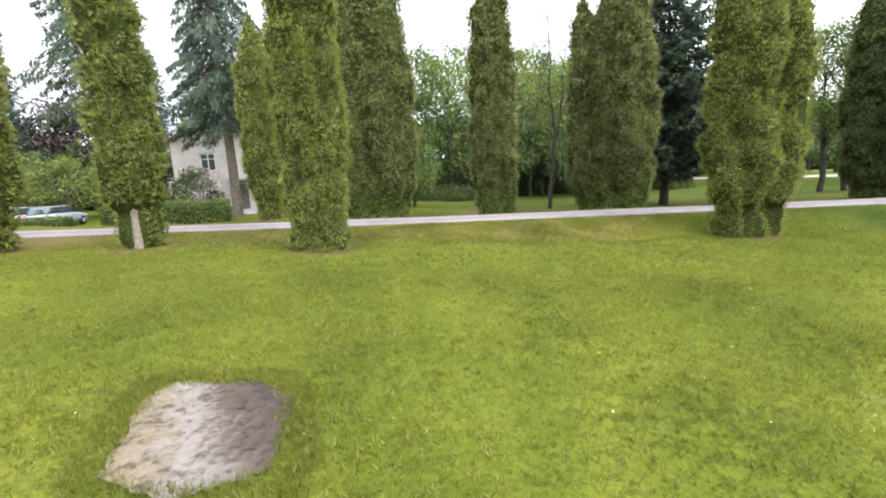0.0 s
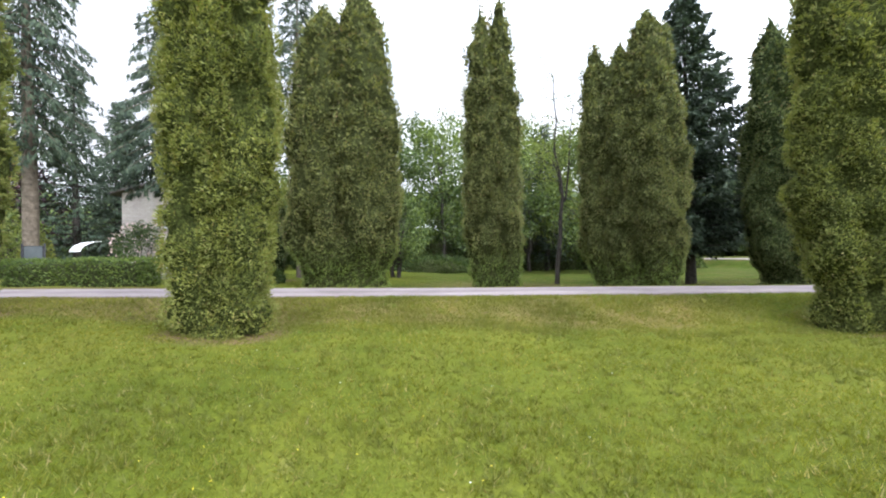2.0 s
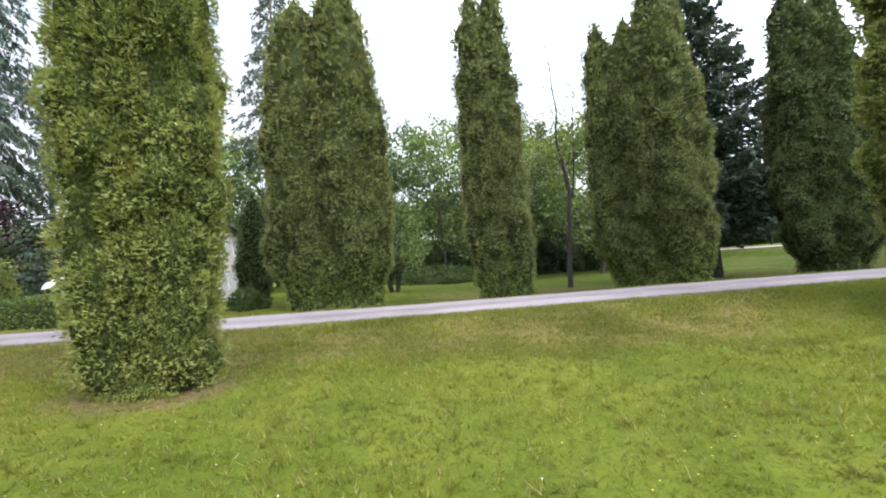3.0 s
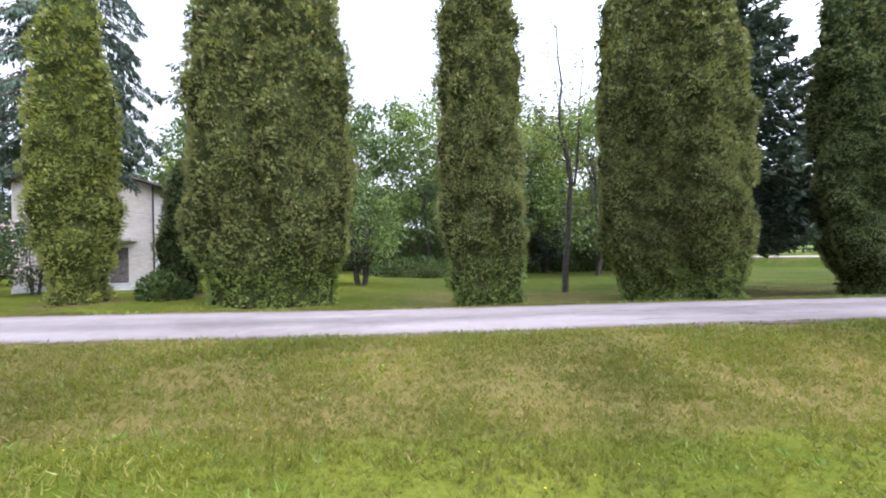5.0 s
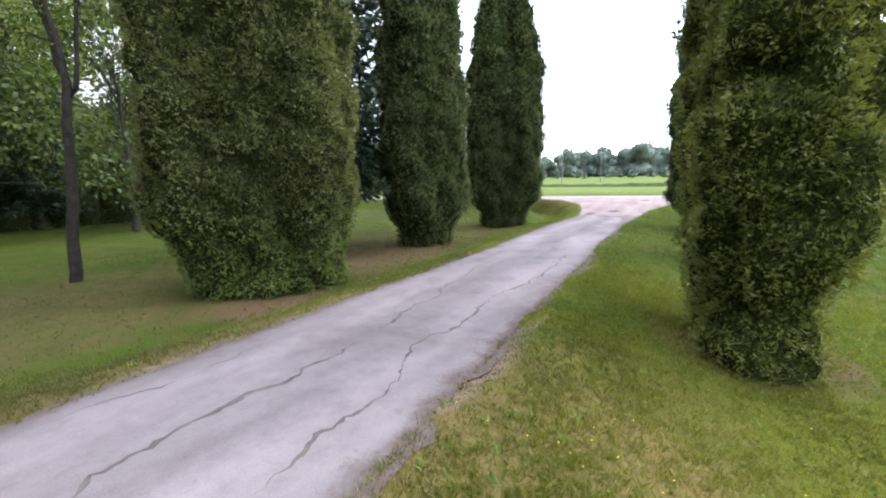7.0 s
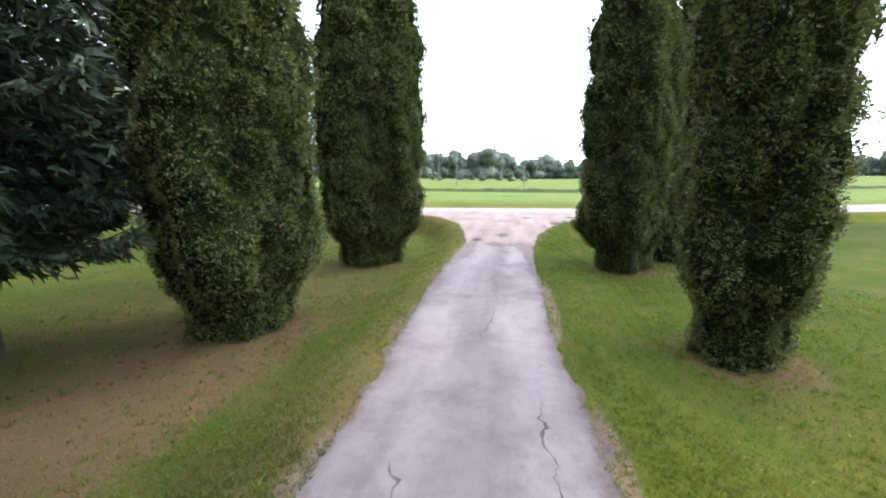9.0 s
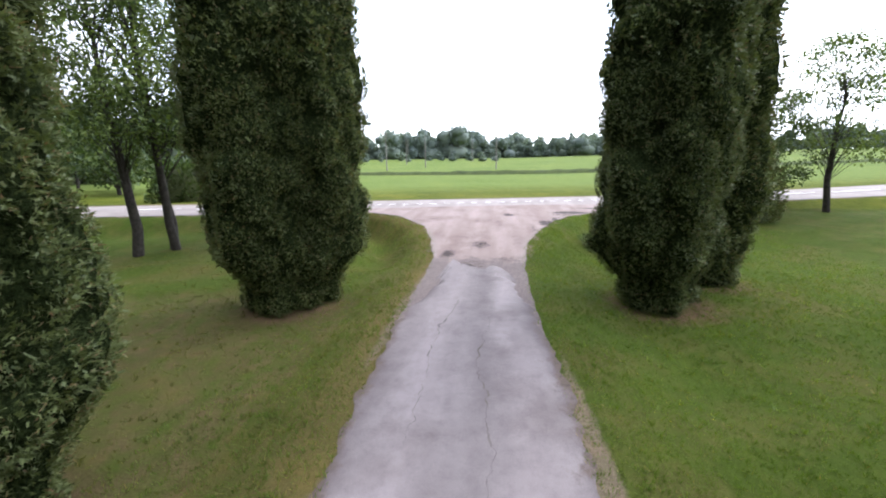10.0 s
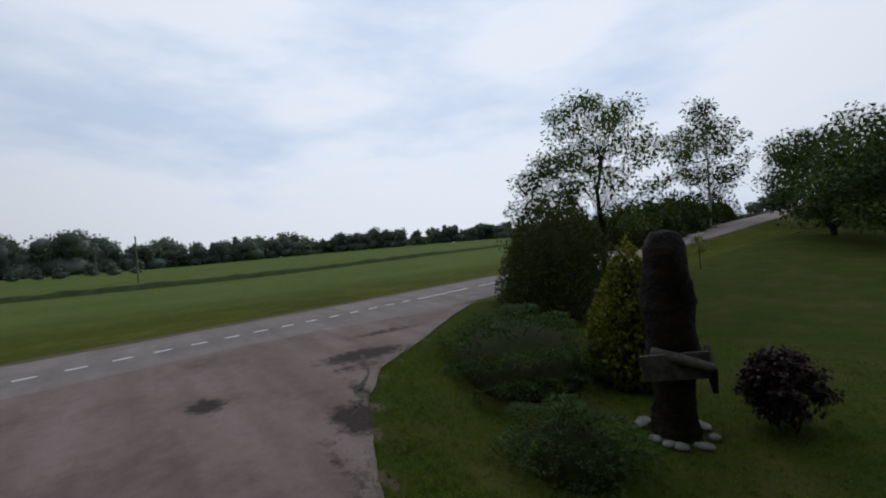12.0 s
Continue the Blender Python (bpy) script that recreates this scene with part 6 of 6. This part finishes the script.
def far_wood(name, pts, hmin, hmax, seed, label, leaf=0.8, mat="far_leaf_haze", crowns=4, skin=46):
    """A belt of trees far off: each a few billowing crowns with a ragged skin of leaf clumps."""
    rng = np.random.default_rng(seed)
    BV, BF = ball()
    VV, FF, base, P, D = [], [], 0, [], []
    for cx, cy in pts:
        h = hmin + (hmax - hmin) * np.clip(0.42 + 0.33 * np.sin(cy / 13 + cx / 29) + 0.25 * np.sin(cy / 5.3) + rng.normal(0, 0.16), 0, 1.15)
        h *= np.interp(cy, [-260, -60, 40, 150], [0.6, 0.7, 0.95, 1.05]) if name == "far_wood" else 1.0
        slim = rng.random() < 0.12
        r = h * (rng.uniform(0.14, 0.2) if slim else rng.uniform(0.3, 0.48))
        z0 = gz(cx, cy)
        for k in range(crowns):
            top = k < crowns - 1
            c = np.array([cx, cy, z0]) + [rng.normal(0, 0.45) * r, rng.normal(0, 0.45) * r, h * (rng.uniform(0.42, 0.72) if top else 0.2)]
            size = np.array([r * 0.66, r * 0.66, h * (0.27 if not slim else 0.34)]) * rng.uniform(0.8, 1.1) if top else np.array([r * 1.15, r * 1.15, h * 0.3])
            size[2] = min(size[2], z0 + h - c[2]) if top else size[2]
            bump_ = 1 + 0.13 * np.sin(BV @ rng.normal(0, 4, (3, 4)) + rng.random(4) * 6).sum(1) * 0.6
            VV.append(c + BV * bump_[:, None] * size * 0.8)
            FF.append(BF + base)
            base += len(BV)
            g = unit(rng.normal(0, 1, (skin, 3)))
            P.append(c + g * size * rng.uniform(0.74, 1.1, (skin, 1)))
            D.append(g + rng.normal(0, 0.6, g.shape))
    P, D = np.concatenate(P), np.concatenate(D)
    P[:, 2] = np.maximum(P[:, 2], ground_z(P[:, 0], P[:, 1]) + 0.3)
    V, F = blades_tri(P - unit(D) * leaf * 0.5, D, unit(rng.normal(0, 1, P.shape)), leaf * rng.uniform(0.8, 1.6, len(P)), leaf * rng.uniform(0.8, 1.5, len(P)))
    ob = mesh_np(name, np.concatenate(VV + [V]), np.concatenate(FF + [F + base]), M[mat])
    tagged(ob, label, "woods", "", "stuff")


rng_d = np.random.default_rng(55)
line = []
for k in range(270):
    a = np.interp(k, [0, 269], [1.15, -1.12])
    rr = np.interp(a, [-1.2, -0.6, 0, 0.3, 0.7, 1.2], [330, 300, 285, 250, 215, 190]) + rng_d.normal(0, 8)
    line.append((30 + rr * math.cos(a), 20 + rr * math.sin(a)))
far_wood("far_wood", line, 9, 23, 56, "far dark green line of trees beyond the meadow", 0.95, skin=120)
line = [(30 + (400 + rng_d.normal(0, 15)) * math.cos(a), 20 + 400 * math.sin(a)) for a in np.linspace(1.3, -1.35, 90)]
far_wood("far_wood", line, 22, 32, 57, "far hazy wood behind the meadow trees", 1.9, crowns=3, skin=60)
line = [(-125 + rng_d.normal(0, 4) + 4.0 * k, 92 + rng_d.normal(0, 4) + 12 * math.sin(k / 5)) for k in range(54)]
far_wood("wood_backdrop", line, 14, 21, 58, "dense green wood behind the garden", 0.8, "leaf_dark", crowns=4, skin=90)
line = [(rng_d.uniform(190, 205), y) for y in np.linspace(20, 150, 22)]
far_wood("meadow_bushes", line, 3, 6.5, 59, "scattered green bushes at the far meadow edge", 0.6, crowns=3)
line = [(-55 - rng_d.random() * 20, y) for y in np.linspace(-10, 90, 30)] + [(x, -60 - rng_d.random() * 15) for x in np.linspace(-50, 30, 26)]
far_wood("wood_behind", line, 13, 19, 60, "green trees closing the park behind", 0.8, "leaf", crowns=3, skin=40)


def field_bank():
    """A low bank of rank grass that crosses the meadow."""
    rng = np.random.default_rng(61)
    y = np.arange(-220, 190, 1.5)
    x = 101.5 - 0.08 * y + np.convolve(rng.normal(0, 0.8, len(y) + 8), np.ones(9) / 9, "valid")
    rows = []
    for o, hh in ((-1.5, -0.05), (-0.7, 0.3), (0.1, 0.5), (0.8, 0.35), (1.6, -0.05)):
        rows.append(np.stack([x + o, y, ground_z(x + o, y) + hh * (0.6 + 0.7 * rng.random(len(y)))], -1))
    V = np.stack(rows, 1).reshape(-1, 3)
    i, j = np.meshgrid(np.arange(len(y) - 1), np.arange(4), indexing="ij")
    q = np.stack([i * 5 + j, i * 5 + j + 1, (i + 1) * 5 + j + 1, (i + 1) * 5 + j], -1).reshape(-1, 4)
    tagged(mesh_np("field_bank", V, q, M["bank"], smooth=True), "low dark bank of rank grass across the meadow", "bank", "", "structure")


field_bank()


# ---- grass, weeds and flowers ----
def inside_patch(x, y):
    return ((x + 2.2 + 0.36 * (y - 3.44)) / 0.66) ** 4 + ((y - 3.44) / 0.77) ** 4 < 1


def free_ground(x, y):
    d = np.maximum(y_right(x) - y, y - y_left(x))
    d = np.where(x > 45, 9, d)
    ok = (d > -0.07) & (np.abs(x - x_main(y)) > 3.35) & ~inside_patch(x, y)
    return ok, d


def grass(name, x0, x1, y0, y1, per_m2, h, w, seed, mat, label, want=None, blades=4):
    rng = np.random.default_rng(seed)
    n = int((x1 - x0) * (y1 - y0) * per_m2)
    x, y = rng.uniform(x0, x1, n), rng.uniform(y0, y1, n)
    ok, d = free_ground(x, y)
    rim = np.minimum(np.minimum(x - x0, x1 - x), np.minimum(y - y0, y1 - y))
    ok &= rng.random(n) < np.clip(rim / 1.8, 0, 1)
    if want is not None:
        ok &= want(x, y, d, rng.random(n))
    x, y = x[ok], y[ok]
    n = len(x)
    patch = 0.7 + 0.6 * np.clip(0.5 + 0.5 * np.sin(0.9 * x + 2 * np.sin(0.6 * y)) * np.sin(1.1 * y + np.sin(x)), 0, 1)
    x, y, patch = np.repeat(x, blades), np.repeat(y, blades), np.repeat(patch, blades)
    x, y = x + rng.normal(0, 0.025, len(x)), y + rng.normal(0, 0.025, len(x))
    hh = h * patch * rng.uniform(0.5, 1.5, len(x))
    P = np.stack([x, y, ground_z(x, y) - 0.005], -1)
    D = np.stack([rng.normal(0, 0.8, len(x)), rng.normal(0, 0.8, len(x)), np.ones(len(x))], -1)
    V, F = blades_tri(P, D, unit(rng.normal(0, 0.5, P.shape) + [0, 0, 1.0]), hh, w * rng.uniform(0.7, 1.4, len(x)))
    ob = mesh_np(name, V, F, mat)
    tagged(ob, label, "grass", "", "stuff")


grass("lawn_grass", -9, 9, 1.2, 10, 390, 0.055, 0.011, 201, M["grass"], "short mown green grass blades of the lawn")
grass("lawn_grass", -14, 16, 7.5, 17.6, 150, 0.06, 0.015, 202, M["grass"], "short mown green grass blades of the lawn")
grass("lawn_tufts", -9, 10, 2, 15, 3.2, 0.095, 0.012, 211, M["grass"], "longer tufts of coarse grass in the lawn", None, 18)
grass("meadow_tufts", -3, 9, 6.5, 15, 9, 0.15, 0.009, 214, M["grass"], "taller unmown grass tufts with fine blades", lambda x, y, d, r: (d > 2.6) & (r < 0.12 + 0.9 * sm(-1, 6, x) * np.clip(0.35 + np.sin(0.9 * x + 1.2 * np.sin(y)) * np.sin(0.8 * y + 0.5), 0, 1)), 12)
grass("row_grass", 9, 31, 7.5, 17, 120, 0.06, 0.013, 212, M["grass_lush"], "short lush grass under the arborvitae row", lambda x, y, d, r: d > 2.4)
grass("near_verge_grass", -4, 15, 12.5, 18.5, 640, 0.065, 0.011, 208, M["grass"], "dense uneven grass on the bank beside the driveway", lambda x, y, d, r: (d < 3.6) & (r < 0.25 + 0.75 * np.clip(0.5 + 0.7 * np.sin(1.9 * x + 1.5 * np.sin(2.1 * y)) * np.sin(2.6 * y + np.sin(1.3 * x)), 0, 1)))
grass("dry_verge_grass", -14, 16, 12.5, 24, 300, 0.06, 0.010, 209, M["straw"], "dry yellowed grass mixed into the driveway verge", lambda x, y, d, r: (d < 3.8) & ((y < 18) | (d < 1.6)) & (r < (1 - 0.65 * sm(3, 9, x)) * np.clip(0.12 + 1.3 * (np.sin(1.7 * x + 2 * np.sin(1.3 * y)) + np.sin(2.3 * y + x)), 0.1, 1)))
grass("north_verge_grass", -4, 15, 20, 23.5, 330, 0.065, 0.011, 210, M["grass_dull"], "grass edge across the driveway", lambda x, y, d, r: d < 2.4)
grass("verge_grass", 8, 41, 10, 30, 190, 0.065, 0.010, 203, M["grass_lush"], "uneven grass along the driveway verge", lambda x, y, d, r: (d < 3.2) & (r < 1.1 - d / 4))
grass("park_grass", -12, 36, 21, 36, 30, 0.05, 0.012, 204, M["grass_dull"], "thin grass under the trees of the park", lambda x, y, d, r: d > 2)
grass("verge_weeds", -8, 16, 11, 24, 11, 0.075, 0.024, 205, M["weed"], "broad-leaved weeds in the driveway verge", lambda x, y, d, r: (d < 3.8) & (r < np.where(d < 0.5, 0.5, 0.08) + 0.6 * (np.sin(1.3 * x + 2.2 * np.sin(0.9 * y)) * np.sin(1.7 * y + 1.4 * np.sin(0.8 * x)) > 0.38)), 7)
grass("row_weeds", 14, 33, 8, 18.0, 6.0, 0.11, 0.024, 213, M["weed"], "broad lush weeds in the grass of the tree row", lambda x, y, d, r: (d > 0.6) & (r < 0.3 + np.clip(np.sin(1.3 * x + np.sin(y)) * np.sin(1.1 * y), 0, 1)), 9)
grass("row_tufts", 14, 37, 8, 18, 6.0, 0.10, 0.011, 215, M["grass_lush"], "coarse lush grass tufts beside the driveway", None, 16)
grass("park_tufts", 10, 37, 22, 31, 5.0, 0.09, 0.011, 216, M["grass_dull"], "coarse grass tufts on the lawn under the trees", None, 14)
grass("corner_grass", 28, 43, 5, 18.5, 90, 0.07, 0.012, 206, M["grass_lush"], "short grass of the junction corner")


def flowers(name, x0, x1, y0, y1, count, seed, mat, r, label, near=None):
    rng = np.random.default_rng(seed)
    x, y = rng.uniform(x0, x1, count), rng.uniform(y0, y1, count)
    cl = np.sin(0.8 * x + 1.7) * np.sin(0.9 * y + 0.4) > -0.1
    ok, d = free_ground(x, y)
    x, y = x[ok & cl], y[ok & cl]
    n = len(x)
    P = np.stack([x, y, ground_z(x, y) + rng.uniform(0.06, 0.14, n)], -1)
    out = []
    for k in range(5):
        a = k * 1.2566
        D = np.stack([np.full(n, math.cos(a)), np.full(n, math.sin(a)), rng.uniform(0.1, 0.5, n)], -1)
        out.append(leaves(P, D, np.repeat([[0, 0, 1.0]], n, 0), r, r * 0.8)[0])
    V = np.concatenate(out)
    ob = mesh_np(name, V, np.arange(len(V)).reshape(-1, 4), mat)
    tagged(ob, label, "flowers", "", "stuff")


grass("patch_rim_grass", -5.2, 0.8, 0.5, 6.6, 900, 0.075, 0.010, 207, M["grass"], "longer ragged grass round the bare soil patch", lambda x, y, d, r: (((x + 2.2 + 0.36 * (y - 3.44)) / 1.0) ** 4 + ((y - 3.44) / 1.12) ** 4 < 1))
flowers("buttercups", -9, 12, 3, 16.5, 700, 301, M["flower_y"], 0.009, "scattered small yellow buttercups in the grass")
flowers("daisies", -9, 9, 2.5, 14, 130, 302, M["flower_w"], 0.009, "scattered small white daisies in the grass")
flowers("verge_flowers", -4, 24, 14, 18, 160, 303, M["flower_y"], 0.010, "small yellow flowers in the verge")

# the sheets last, when the trees are known
build_roads()
build_ground()
